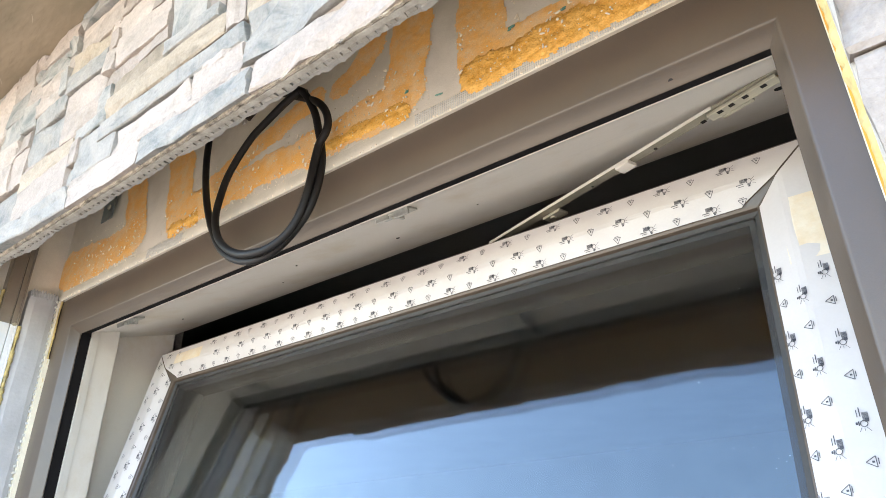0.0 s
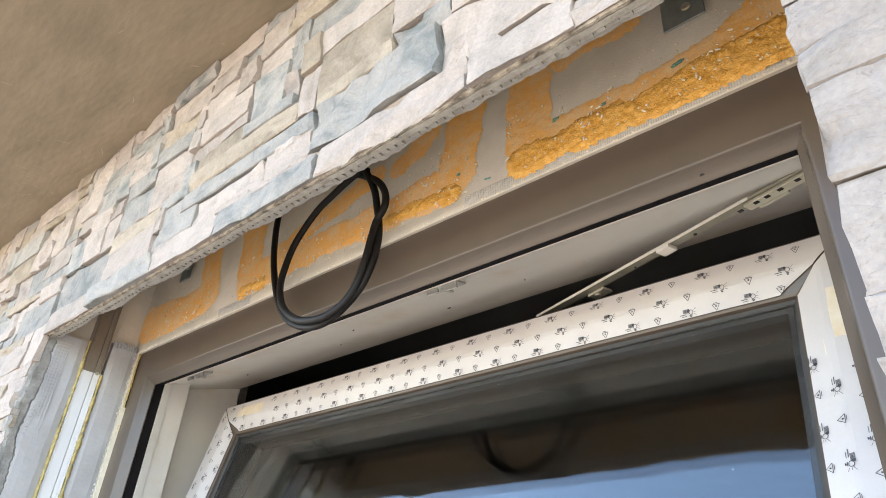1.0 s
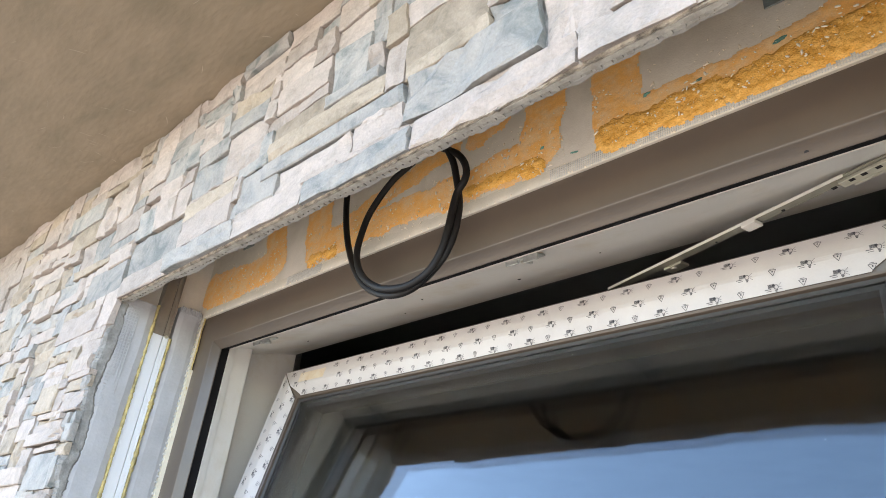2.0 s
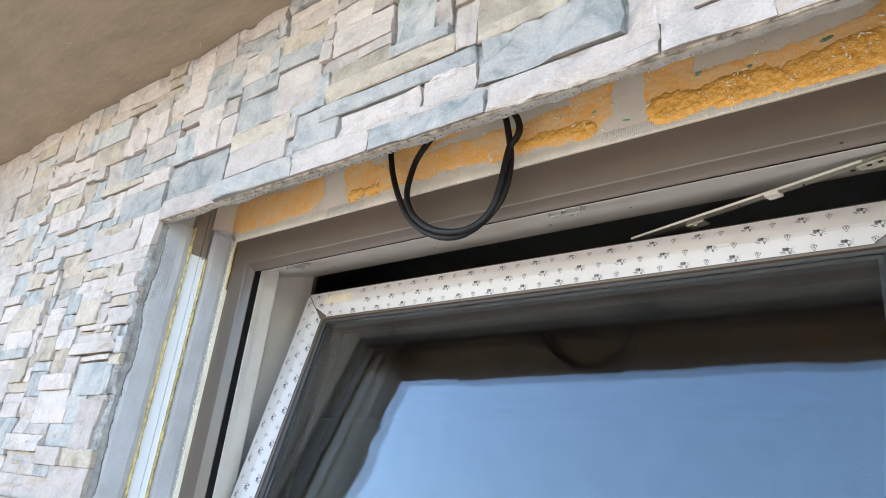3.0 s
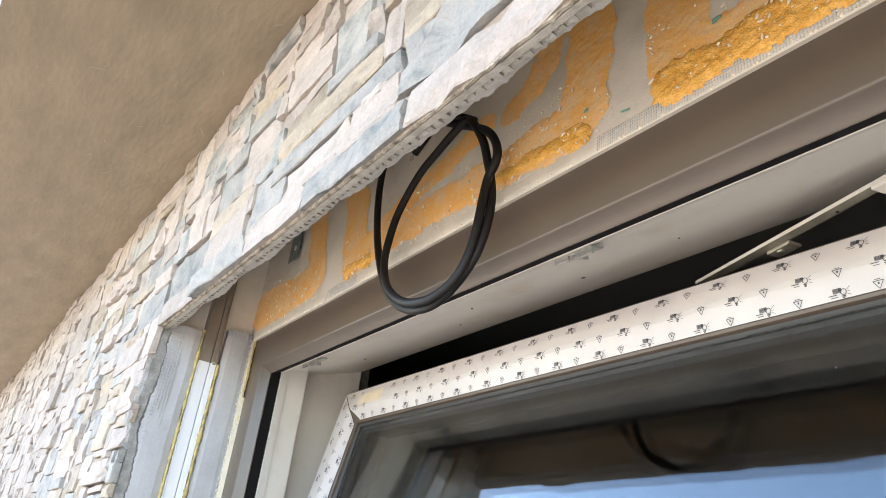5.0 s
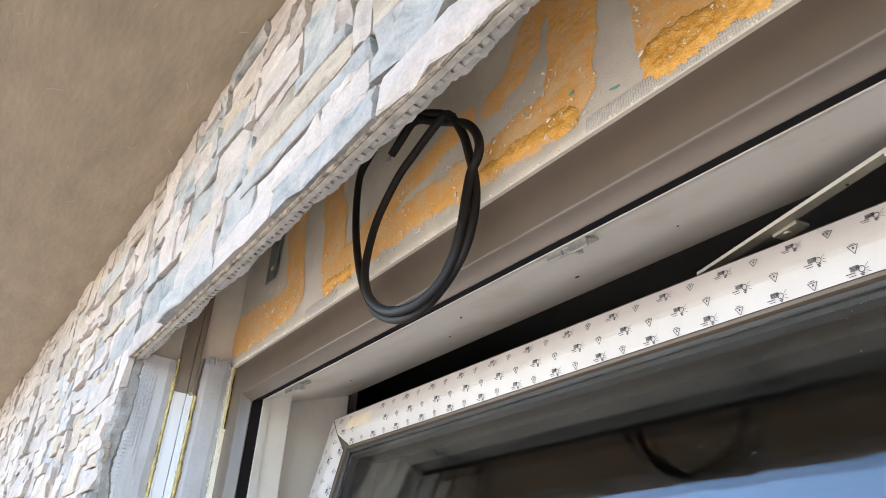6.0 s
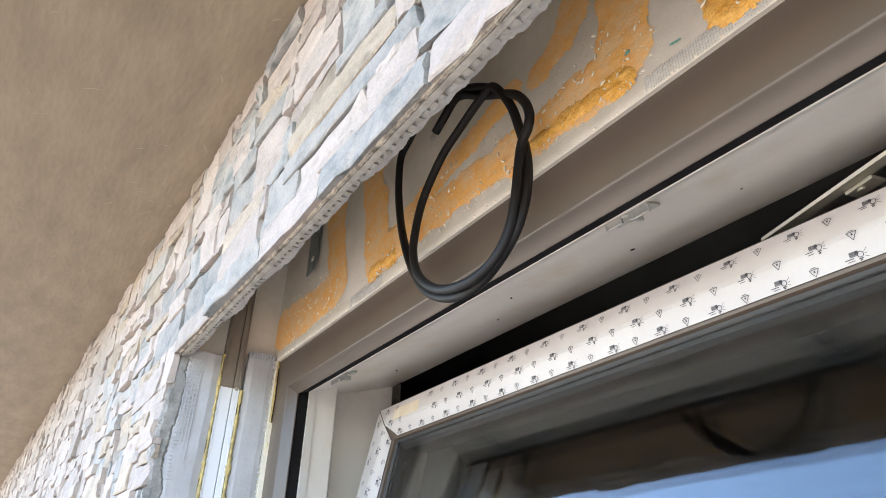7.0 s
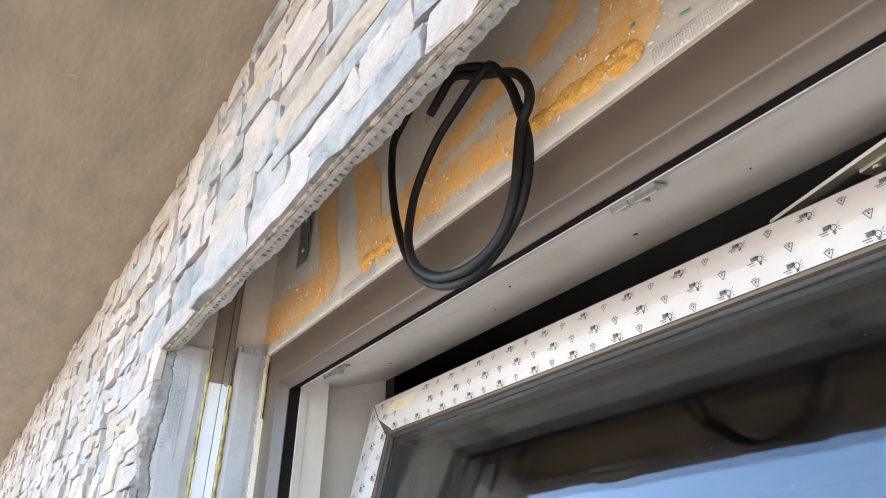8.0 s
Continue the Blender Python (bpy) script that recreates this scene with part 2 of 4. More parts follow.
def tube(points, radius, sides=12, bm=None, steps=6):
    """A round bar along a smooth line through the points."""
    bm = bm or bmesh.new()
    pts = [Vector(p) for p in points]
    ext = [2 * pts[0] - pts[1], *pts, 2 * pts[-1] - pts[-2]]
    line = []
    for i in range(len(pts) - 1):
        a, b, c, d = ext[i : i + 4]
        for k in range(steps):
            t = k / steps
            line.append(0.5 * (2 * b + (c - a) * t + (2 * a - 5 * b + 4 * c - d) * t * t + (3 * b - a - 3 * c + d) * t**3))
    line.append(pts[-1])
    up, last = None, None
    for i, p in enumerate(line):
        w = (line[min(i + 1, len(line) - 1)] - line[max(i - 1, 0)]).normalized()
        up = w.orthogonal().normalized() if up is None else (up - w * up.dot(w)).normalized()
        side = w.cross(up)
        ring = [bm.verts.new(p + radius * (math.cos(a) * up + math.sin(a) * side)) for a in (2 * math.pi * k / sides for k in range(sides))]
        if last:
            for k in range(sides):
                bm.faces.new((last[k], last[(k + 1) % sides], ring[(k + 1) % sides], ring[k]))
        else:
            bm.faces.new(ring[::-1])
        last = ring
    bm.faces.new(last)
    return bm


def disc(bm, centre, normal, radius, height=0.0015, sides=12):
    m = Matrix.Translation(centre) @ Vector(normal).to_track_quat("Z", "Y").to_matrix().to_4x4()
    bmesh.ops.create_cone(bm, cap_ends=True, segments=sides, radius1=radius, radius2=radius * 0.85, depth=height, matrix=m)


# ---- plan ----
XL, XR = -1.012, -0.002              # faces of the reveal
FX0, FX1, FZ0, FZ1 = -0.96, -0.04, 1.44, 1.98   # clear opening of the frame
STONE_Y, WALL_Y, BOARD_Y, IN_Y = 0.253, 0.260, 0.393, 0.63
CEIL, HEAD = 2.325, 2.017
WEST, EAST = -6.0, 2.6

# ---- ground, house body, room ----
# ground out of view; its pale warm tone throws light up under the overhang
bm = bmesh.new()
bmesh.ops.create_grid(bm, x_segments=60, y_segments=60, size=400)
ground = tagged(link("ground", bm, GROUND), "unseen ground in front of house, toned pale to bounce light up", "ground", kind="structure")

wall = thing("wall_front", "house wall clad with split ledger stone strips", "wall", "structure")
part("wall_panel", box(-1.15, XL - 0.02, WALL_Y, 0.41, 0, CEIL + 0.05), MORTAR, wall)
bm = box(WEST, -1.15, WALL_Y, 0.41, 0, CEIL + 0.05)
for v in bm.verts:
    if v.co.x < -2 and v.co.y < 0.3:
        v.co.y -= 0.015 * (-1.15 - WEST)
part("wall_panel", bm, MORTAR, wall)
part("wall_panel", box(WEST, FX0 - 0.107, 0.41, IN_Y, 0, CEIL + 0.05), MORTAR, wall)
part("wall_panel", box(XR + 0.012, EAST, WALL_Y, 0.41, 0, CEIL + 0.05), MORTAR, wall)
part("wall_panel", box(FX1 + 0.107, EAST, 0.41, IN_Y, 0, CEIL + 0.05), MORTAR, wall)
part("wall_panel", box(XL - 0.02, XR + 0.012, WALL_Y, 0.41, 0, 1.375), MORTAR, wall)
part("wall_panel", box(FX0 - 0.107, FX1 + 0.107, 0.41, IN_Y, 0, 1.334), MORTAR, wall)
part("lintel_panel", box(XL - 0.02, XR + 0.012, 0.2605, 0.266, HEAD + 0.004, CEIL + 0.05), ADHESIVE, wall)
part("lintel_core", box(FX0 - 0.107, FX1 + 0.107, 0.412, IN_Y, 2.086, CEIL + 0.05), MORTAR, wall)
# pale box top and an added hidden lining bounce light onto the back board
part("box_top", box(XL - 0.02, XR + 0.012, 0.266, 0.4115, 2.26, 2.30), BOARD, wall)
part("lintel_lining", box(XL - 0.013, XR - 0.0002, 0.2662, 0.2692, HEAD + 0.014, 2.259), BOARD, wall)

def skewed(bm, inset):
    """The overhang's front edge runs slightly out of line with the wall."""
    for v in bm.verts:
        if v.co.y < 0:
            v.co.y = -0.037 + 0.028 * v.co.x + inset
    return bm


bm = skewed(box(WEST - 0.3, EAST, -0.044, IN_Y, CEIL, CEIL + 0.06), 0.0)
for k in range(54):                                             # pale trowel scratches and scuffs
    if k < 14:
        x, y, a0, ln = random.gauss(-1.17, 0.03), random.gauss(0.185, 0.02), random.uniform(0.9, 1.5), random.uniform(0.006, 0.022)
    else:
        x, y, a0, ln = random.uniform(-1.9, -0.55), random.uniform(-0.02, 0.24), random.uniform(-0.5, 1.3), random.uniform(0.004, 0.03)
    wd, bend = random.uniform(0.0004, 0.0016), random.uniform(-0.6, 0.6)
    last = None
    for i in range(7):
        t = i / 6
        w = wd * math.sin(math.pi * (0.08 + 0.84 * t))
        px, py, an = x + ln * t * math.cos(a0 + bend * t), y + ln * t * math.sin(a0 + bend * t), a0 + bend * t
        pair = [bm.verts.new((px - s * w * math.sin(an), py + s * w * math.cos(an), CEIL - 0.0005)) for s in (-0.5, 0.5)]
        if last:
            bm.faces.new((last[0], last[1], pair[1], pair[0])).material_index = 1
        last = pair
soffit = tagged(link("ceiling", bm, [PLASTER_BROWN, SCRATCH]), "brown trowelled plaster soffit under the roof overhang", "ceiling", kind="structure")
# slab out of view, added so the front wall stays out of the sun
tagged(link("roof", skewed(box(WEST - 0.3, EAST + 0.2, -0.040, 4.2, CEIL + 0.06, CEIL + 0.3), 0.004), MORTAR), "unseen roof slab added to keep the sun off the front", "roof", kind="structure")
# plain shell added to close the room and keep it dark
for nm, b in (("wall_back", (WEST, EAST, 3.9, 4.1, 0, CEIL + 0.06)), ("wall_west", (WEST, WEST + 0.2, IN_Y, 3.9, 0, CEIL + 0.06)), ("wall_east", (EAST - 0.2, EAST, IN_Y, 3.9, 0, CEIL + 0.06)), ("floor", (WEST + 0.2, EAST - 0.2, IN_Y, 3.9, 0, 0.05))):
    tagged(link(nm, box(*b), ROOM), "plain plaster surface closing the dark room", "floor" if nm == "floor" else "wall", kind="structure")
tagged(link("ceiling_room", box(WEST + 0.2, EAST - 0.2, IN_Y, 3.9, CEIL, CEIL + 0.05), ROOM), "plain ceiling of the dark room", "ceiling", kind="structure")

# ---- reveal on the rail side ----
reveal = thing("reveal", "grey base-coat window reveal with foam seams", "reveal", "structure")


def rough_strip(x, y0, y1, z0, z1, thick, jag=0.0015, step=0.006, axis=1):
    """An upright strip of plaster on the reveal with ragged edges."""
    bm = bmesh.new()
    rows = max(2, int((z1 - z0) / step))
    cols = 5
    last = None
    for i in range(rows + 1):
        z = z0 + (z1 - z0) * i / rows
        ja, jb = (jag * (1.3 * noise.noise(Vector((7 * x, 13 * z, k))) + 0.55 * noise.noise(Vector((7 * x, 43 * z, k + 2))) + 0.3 * noise.noise(Vector((7 * x, 137 * z, k + 3))) + 0.35 * noise.noise(Vector((7 * x, 390 * z, k + 4)))) for k in (1.3 + 31 * y0, 5.1 + 17 * y1))
        row = [bm.verts.new((x - axis * thick, y0 + ja, z))]
        for c in range(cols + 1):
            y = (y0 + ja) + (y1 + jb - y0 - ja) * c / cols
            edge = 0.35 * thick if c in (0, cols) else 0
            row.append(bm.verts.new((x + axis * (0.0012 * noise.noise(Vector((40 * y, 25 * z, 2 + x))) - edge * 0.4), y, z)))
        row.append(bm.verts.new((x - axis * thick, y1 + jb, z)))
        if last:
            for c in range(len(row) - 1):
                bm.faces.new((last[c], last[c + 1], row[c + 1], row[c]))
        else:
            bm.faces.new(row)
        last = row
    bm.faces.new(last[::-1])
    bmesh.ops.recalc_face_normals(bm, faces=bm.faces)
    return bm


part("base_coat", rough_strip(XL, 0.268, 0.3165, 1.375, 2.028, 0.02), PLASTER_GREY, reveal, "grey base coat with mesh showing")
part("base_coat", rough_strip(XL, 0.3525, 0.3912, 1.375, 2.042, 0.02), PLASTER_GREY, reveal, "grey base coat with mesh showing")
part("adhesive_edge", rough_strip(XL + 0.0008, 0.2555, 0.274, 1.375, 2.016, 0.02, jag=0.0075, step=0.002), ADHESIVE, reveal, "grey tile adhesive squeezed out at the edge")
part("end_wall", box(XL - 0.02, XL - 0.014, 0.284, BOARD_Y + 0.01, 1.375, 2.26), BOARD, reveal)


def foam_seam(x, y, z0, z1, width, seed, proud=0.003):
    bm = bmesh.new()
    last = None
    n = int((z1 - z0) / 0.0018)
    for i in range(n + 1):
        z = z0 + (z1 - z0) * i / n
        w = width * (0.70 + 0.9 * noise.noise(Vector((seed, 38 * z, 0))) + 0.7 * noise.noise(Vector((seed, 120 * z, 4))) + 0.5 * noise.noise(Vector((seed, 330 * z, 6))))
        w = max(w, 0.0008)
        h = proud * (0.6 + 0.8 * abs(noise.noise(Vector((seed, 80 * z, 9)))))
        row = [bm.verts.new(p) for p in ((x - 0.012, y - w, z), (x + 0.1 * h, y - w, z), (x + h, y - 0.3 * w, z), (x + h * 0.8, y + 0.4 * w, z), (x, y + w, z), (x - 0.012, y + w, z))]
        if last:
            for c in range(5):
                bm.faces.new((last[c], last[c + 1], row[c + 1], row[c]))
        last = row
    bmesh.ops.recalc_face_normals(bm, faces=bm.faces)
    return bm


part("foam_seam", foam_seam(XL, 0.3185, 1.375, 2.03, 0.0024, 1.0), FOAM_YELLOW, reveal, "yellow foam squeezed out beside the rail", True)
part("foam_seam", foam_seam(XL, 0.3500, 1.375, 1.985, 0.0034, 6.0), FOAM_YELLOW, reveal, "yellow foam squeezed out beside the rail", True)
part("edge_tape", box(XL - 0.01, XL + 0.0025, 0.3922, 0.3985, 1.375, 1.948), TAPE_CREAM, reveal, "cream sealing tape against the frame")
part("edge_tape", box(XL - 0.01, XL + 0.0022, 0.3922, 0.3942, 1.9482, 2.036), TAPE_CREAM, reveal, "cream sealing tape against the frame")
part("foam_line", foam_seam(XL, 0.3962, 1.900, 2.040, 0.0022, 17.0, 0.0036), FOAM_CREAM, reveal, "thin yellow foam line against the frame", True)
bm = bmesh.new()
for k in range(80):
    z = 1.40 + 0.008 * k
    add_box(bm, XL - 0.002, XL + 0.0012, 0.3897 + random.uniform(-0.001, 0.001), 0.3916, z, z + 0.003)
part("bead_teeth", bm, MESH_TAPE, reveal, "serrated plastic bead edge")
bm = bmesh.new()                                             # reinforcing mesh showing through the base coat
for k in range(34):
    z = 1.86 + 0.0047 * k
    y1 = 0.283 + 0.010 * noise.noise(Vector((3, 14 * z, 1))) + 0.012 * (z - 1.86) / 0.16
    add_box(bm, XL - 0.001, XL + 0.0014, 0.2745, y1, z, z + 0.0007)
for k in range(5):
    y = 0.2757 + 0.0042 * k
    add_box(bm, XL - 0.001, XL + 0.0013, y, y + 0.0007, 1.93 - 0.012 * k, 2.018 - 0.004 * k)
for k in range(9):
    y = 0.355 + 0.0040 * k
    add_box(bm, XL - 0.001, XL + 0.0016, y, y + 0.0012, 2.033, 2.0425 + random.uniform(0, 0.002))
tagged(part("mesh_strands", bm, PLASTER_GREY, reveal, "grey mesh strands showing through the base coat"), kind="stuff")

rail = thing("guide_rail", "white coated aluminium blind guide rail set in the reveal", "rail")
for z0, z1, mat, note in ((1.376, 1.986, ALUMINIUM, "bright white coated"), (1.9862, 2.255, RAIL_BROWN, "brown upper length")):
    for y0, y1 in ((0.3205, 0.3230), (0.3448, 0.3473)):
        part("flange", box(-1.031, -1.0118, y0, y1, z0, z1, 0.0006), mat, rail, note)
    for y0, y1 in ((0.3231, 0.3375), (0.3385, 0.3447)):
        part("lip", box(-1.0155, -1.0128, y0, y1, z0, z1, 0.0005), mat, rail, note)
part("brush_slot", box(-1.028, -1.0165, 0.3367, 0.3383, 1.376, 2.255), SPACER, rail, "grey slot between the rail lips")
bm = bmesh.new()
disc(bm, (-1.012, 0.343, 1.986), (1, 0, 0), 0.0028, 0.003)
part("screw", bm, STEEL, rail, "zinc screw head")

# ---- reveal on the hinge side ----
reveal_b = thing("reveal", "window reveal with orange sealing tape and cream foam", "reveal", "structure")
part("side_board", box(XR, XR + 0.012, 0.262, 0.42, 1.375, 2.26), BOARD, reveal_b)
part("sealing_tape", box(XR - 0.0035, XR - 0.0002, 0.335, 0.3925, 1.375, 2.022), TAPE_ORANGE, reveal_b, "glossy orange sealing tape")
part("tape_edge", box(XR - 0.0042, XR - 0.0003, 0.3928, 0.3955, 1.375, 2.022), TAPE_CREAM, reveal_b, "pale tape edge")
bm = foam_seam(0, 0.318, 1.375, 2.01, 0.012, 11.0, 0.004)
bmesh.ops.transform(bm, matrix=Matrix.Translation((XR, 0, 0)) @ Matrix.Diagonal((-1, 1, 1, 1)), verts=bm.verts)
bmesh.ops.reverse_faces(bm, faces=bm.faces)
part("foam_seam", bm, FOAM_CREAM, reveal_b, "cream expanding foam along the tape", True)

# ---- blind box: back board and spray foam ----
blind_box = thing("blind_box", "open blind box with board smeared with orange foam", "blind box", "structure")
part("back_board", box(XL - 0.013, XR - 0.0002, BOARD_Y, BOARD_Y + 0.01, 2.036, 2.258), BOARD, blind_box, "pale fibre-faced board")


def cover(x, z, strokes):
    """How far (x, z) lies inside the nearest smear, in metres."""
    best = -1.0
    for (ax, az, ar), (bx, bz, br) in strokes:
        dx, dz = bx - ax, bz - az
        t = max(0.0, min(1.0, ((x - ax) * dx + (z - az) * dz) / (dx * dx + dz * dz + 1e-9)))
        best = max(best, ar + (br - ar) * t - math.hypot(x - ax - t * dx, z - az - t * dz))
    return best


def smear(strokes, thick, seed, rough=0.003, cell=0.0019, floor_z=2.048):
    """A foam patch raised off the board, with an uneven outline and lumps."""
    xs = [p[0] for s in strokes for p in s]
    zs = [p[1] for s in strokes for p in s]
    pad = 0.05
    x0, x1, z0, z1 = min(xs) - pad, min(max(xs) + pad, XR - 0.002), max(min(zs) - pad, floor_z), min(max(zs) + pad, 2.255)
    nx, nz = int((x1 - x0) / cell), int((z1 - z0) / cell)
    bm = bmesh.new()
    grid = {}
    for i in range(nx + 1):
        for k in range(nz + 1):
            x, z = x0 + i * cell, z0 + k * cell
            c = cover(x, z, strokes) + 0.007 * noise.noise(Vector((35 * x, 35 * z, seed))) + rough * noise.noise(Vector((150 * x, 150 * z, seed + 2)))
            if c > 0:
                lump = 0.65 + 0.2 * noise.noise(Vector((110 * x, 110 * z, seed + 5))) + 0.25 * noise.noise(Vector((260 * x, 260 * z, seed + 7))) + 0.3 * noise.noise(Vector((560 * x, 560 * z, seed + 9)))
                grid[i, k] = bm.verts.new((x, BOARD_Y - 0.0004 - min(1.0, c / 0.008) ** 0.6 * thick(x, z) * max(lump, 0.1), z))
    for (i, k), v in grid.items():
        q = [grid.get(p) for p in ((i + 1, k), (i + 1, k + 1), (i, k + 1))]
        if all(q):
            bm.faces.new((v, *q))
    for v in [v for v in bm.verts if not v.link_faces]:
        bm.verts.remove(v)
    return bm


flat = lambda x, z: 0.0016
part("foam_residue", smear([((-0.855, 2.22, 0.030), (-0.825, 2.09, 0.026)), ((-0.825, 2.082, 0.03), (-0.93, 2.078, 0.032)), ((-0.93, 2.078, 0.032), (-1.0, 2.08, 0.034))], flat, 3.0), FOAM_THIN, blind_box, "thin orange foam residue", True)
part("foam_smear", smear([((-0.75, 2.22, 0.026), (-0.718, 2.085, 0.031)), ((-0.718, 2.078, 0.03), (-0.60, 2.078, 0.022)), ((-0.60, 2.078, 0.022), (-0.45, 2.072, 0.020)), ((-0.45, 2.072, 0.020), (-0.36, 2.075, 0.029)), ((-0.345, 2.08, 0.03), (-0.333, 2.17, 0.026)), ((-0.333, 2.17, 0.026), (-0.345, 2.23, 0.03))], lambda x, z: 0.0018, 8.0), FOAM_THIN, blind_box, "thin orange foam smear in a wide loop", True)
part("foam_residue", smear([((-0.65, 2.10, 0.016), (-0.56, 2.12, 0.016)), ((-0.56, 2.12, 0.016), (-0.47, 2.14, 0.014))], lambda x, z: 0.0008, 12.0), FOAM_THIN, blind_box, "thin orange foam residue", True)
part("foam_residue", smear([((-0.435, 2.135, 0.014), (-0.40, 2.15, 0.021)), ((-0.40, 2.15, 0.021), (-0.375, 2.20, 0.018))], flat, 15.0), FOAM_THIN, blind_box, "thin orange foam residue", True)
part("foam_residue", smear([((-0.255, 2.17, 0.026), (-0.25, 2.085, 0.030)), ((-0.25, 2.072, 0.028), (-0.14, 2.070, 0.022)), ((-0.14, 2.070, 0.022), (-0.03, 2.076, 0.032)), ((-0.06, 2.088, 0.02), (-0.005, 2.094, 0.03))], flat, 21.0, 0.003, floor_z=2.040), FOAM_THIN, blind_box, "thin orange foam residue", True)
part("foam_bead", smear([((-0.262, 2.060, 0.018), (-0.14, 2.057, 0.019)), ((-0.14, 2.057, 0.019), (-0.012, 2.060, 0.025))], lambda x, z: 0.0062, 33.0, 0.004, 0.0017, 2.0385), FOAM, blind_box, "thick lumpy orange foam bead along the board edge", True)
part("foam_bead", smear([((-0.725, 2.062, 0.012), (-0.68, 2.060, 0.010)), ((-0.45, 2.064, 0.007), (-0.345, 2.060, 0.013))], lambda x, z: 0.005, 37.0, 0.004, 0.002, 2.045), FOAM, blind_box, "thick lumpy orange foam bead along the board edge", True)
part("foam_residue", smear([((-0.215, 2.165, 0.015), (-0.14, 2.166, 0.016))], flat, 25.0), FOAM_THIN, blind_box, "thin orange foam residue", True)

bm = bmesh.new()
for k in range(1300):
    x = random.choice((random.uniform(-0.99, -0.80), random.uniform(-0.75, -0.31), random.uniform(-0.75, -0.31), random.uniform(-0.28, -0.01)))
    z = 2.045 + 0.075 * random.random() ** 1.4
    r = 0.0004 + 0.0013 * random.random() ** 3
    bmesh.ops.create_icosphere(bm, subdivisions=1, radius=r, matrix=pose(x, BOARD_Y - 0.0035 - (0.003 if x > -0.28 and z < 2.08 else 0), z) @ Matrix.Rotation(random.uniform(0, 3), 4, "Y") @ Matrix.Diagonal((random.uniform(0.8, 2.2), 0.6, random.uniform(0.5, 1.0), 1)))
tagged(part("foam_crumbs", bm, CRUMB, blind_box, "pale foam crumbs stuck to the smears"), kind="stuff")

bm = bmesh.new()
for x, z, r in ((-0.105, 2.083, 0.0055), (-0.222, 2.088, 0.004), (-0.30, 2.056, 0.003), (-0.338, 2.079, 0.0028), (-0.17, 2.079, 0.003)):
    for k in range(4):
        bmesh.ops.create_icosphere(bm, subdivisions=1, radius=r * random.uniform(0.35, 0.7), matrix=pose(x + random.uniform(-1, 1) * r, BOARD_Y - 0.0028, z + random.uniform(-0.4, 0.4) * r) @ Matrix.Diagonal((1.5, 0.35, 0.6, 1)))
tagged(part("paint_smudge", bm, TEAL, blind_box, "small teal smudges on the foam"), kind="stuff")

# woven tape at the board's lower edge, under a pale skim
bm = bmesh.new()
rows = []
for i in range(260):
    x = XL + 0.004 + (XR - XL - 0.006) * i / 259
    top = 2.0495 + 0.004 * noise.noise(Vector((18 * x, 3, 1))) + 0.0015 * noise.noise(Vector((90 * x, 3, 2)))
    rows.append([bm.verts.new((x, BOARD_Y - 0.0004 - h, z)) for z, h in ((2.0335, 0.0), (2.0342, 0.0008), (0.5 * (top + 2.034), 0.0007), (top, 0.0))])
for p, q in zip(rows, rows[1:]):
    for j in range(3):
        bm.faces.new((p[j], q[j], q[j + 1], p[j + 1]))
bmesh.ops.recalc_face_normals(bm, faces=bm.faces)
part("skim_edge", bm, SKIM, blind_box, "pale skim coat along the board edge", True)
bm = bmesh.new()
x = XL + 0.01
while x < XR - 0.006:
    if -0.70 < x < -0.33 or x < -0.78:
        x += 0.0034
        continue
    add_box(bm, x, x + 0.0006, BOARD_Y - 0.0016, BOARD_Y - 0.0010, 2.0345, 2.048)
    x += 0.0021
for k in range(5):
    for xa, xb in ((-0.78, -0.70), (-0.33, XR - 0.004)):
        add_box(bm, xa, xb, BOARD_Y - 0.0015, BOARD_Y - 0.0009, 2.0355 + 0.0026 * k, 2.0361 + 0.0026 * k)
tagged(part("mesh_tape", bm, MESH_TAPE, blind_box, "white woven mesh tape at the board edge"), kind="stuff")
bm = bmesh.new()
for k in range(120):
    x = random.uniform(XL + 0.01, XR - 0.01)
    bmesh.ops.create_icosphere(bm, subdivisions=1, radius=random.uniform(0.0007, 0.0016), matrix=pose(x, BOARD_Y - 0.001, 2.0355 + random.uniform(-0.001, 0.001)))
tagged(part("edge_crumbs", bm, CRUMB, blind_box, "white crumbs along the board edge"), kind="stuff")


def bracket(x, z, w, h):
    ob = thing("mounting_bracket", "galvanised steel bracket screwed to the board", "bracket", group="blind box brackets")
    bm = box(x - w / 2, x + w / 2, BOARD_Y - 0.0062, BOARD_Y - 0.0042, z - h / 2, z + h / 2, 0.0006)
    add_box(bm, x - w / 2, x - w / 2 + 0.002, BOARD_Y - 0.03, BOARD_Y - 0.0062, z + h / 2 - 0.02, z + h / 2, 0.0006)
    part("plate", bm, GALV, ob)
    for dz in (-0.28, 0.22):
        b = bmesh.new()
        disc(b, (x + 0.1 * w, BOARD_Y - 0.0068, z + dz * h), (0, -1, 0), 0.0042, 0.0022)
        part("screw", b, STEEL, ob, "zinc screw head")
    return ob


bracket(-0.091, 2.158, 0.036, 0.074)
bracket(-0.909, 2.181, 0.030, 0.095)

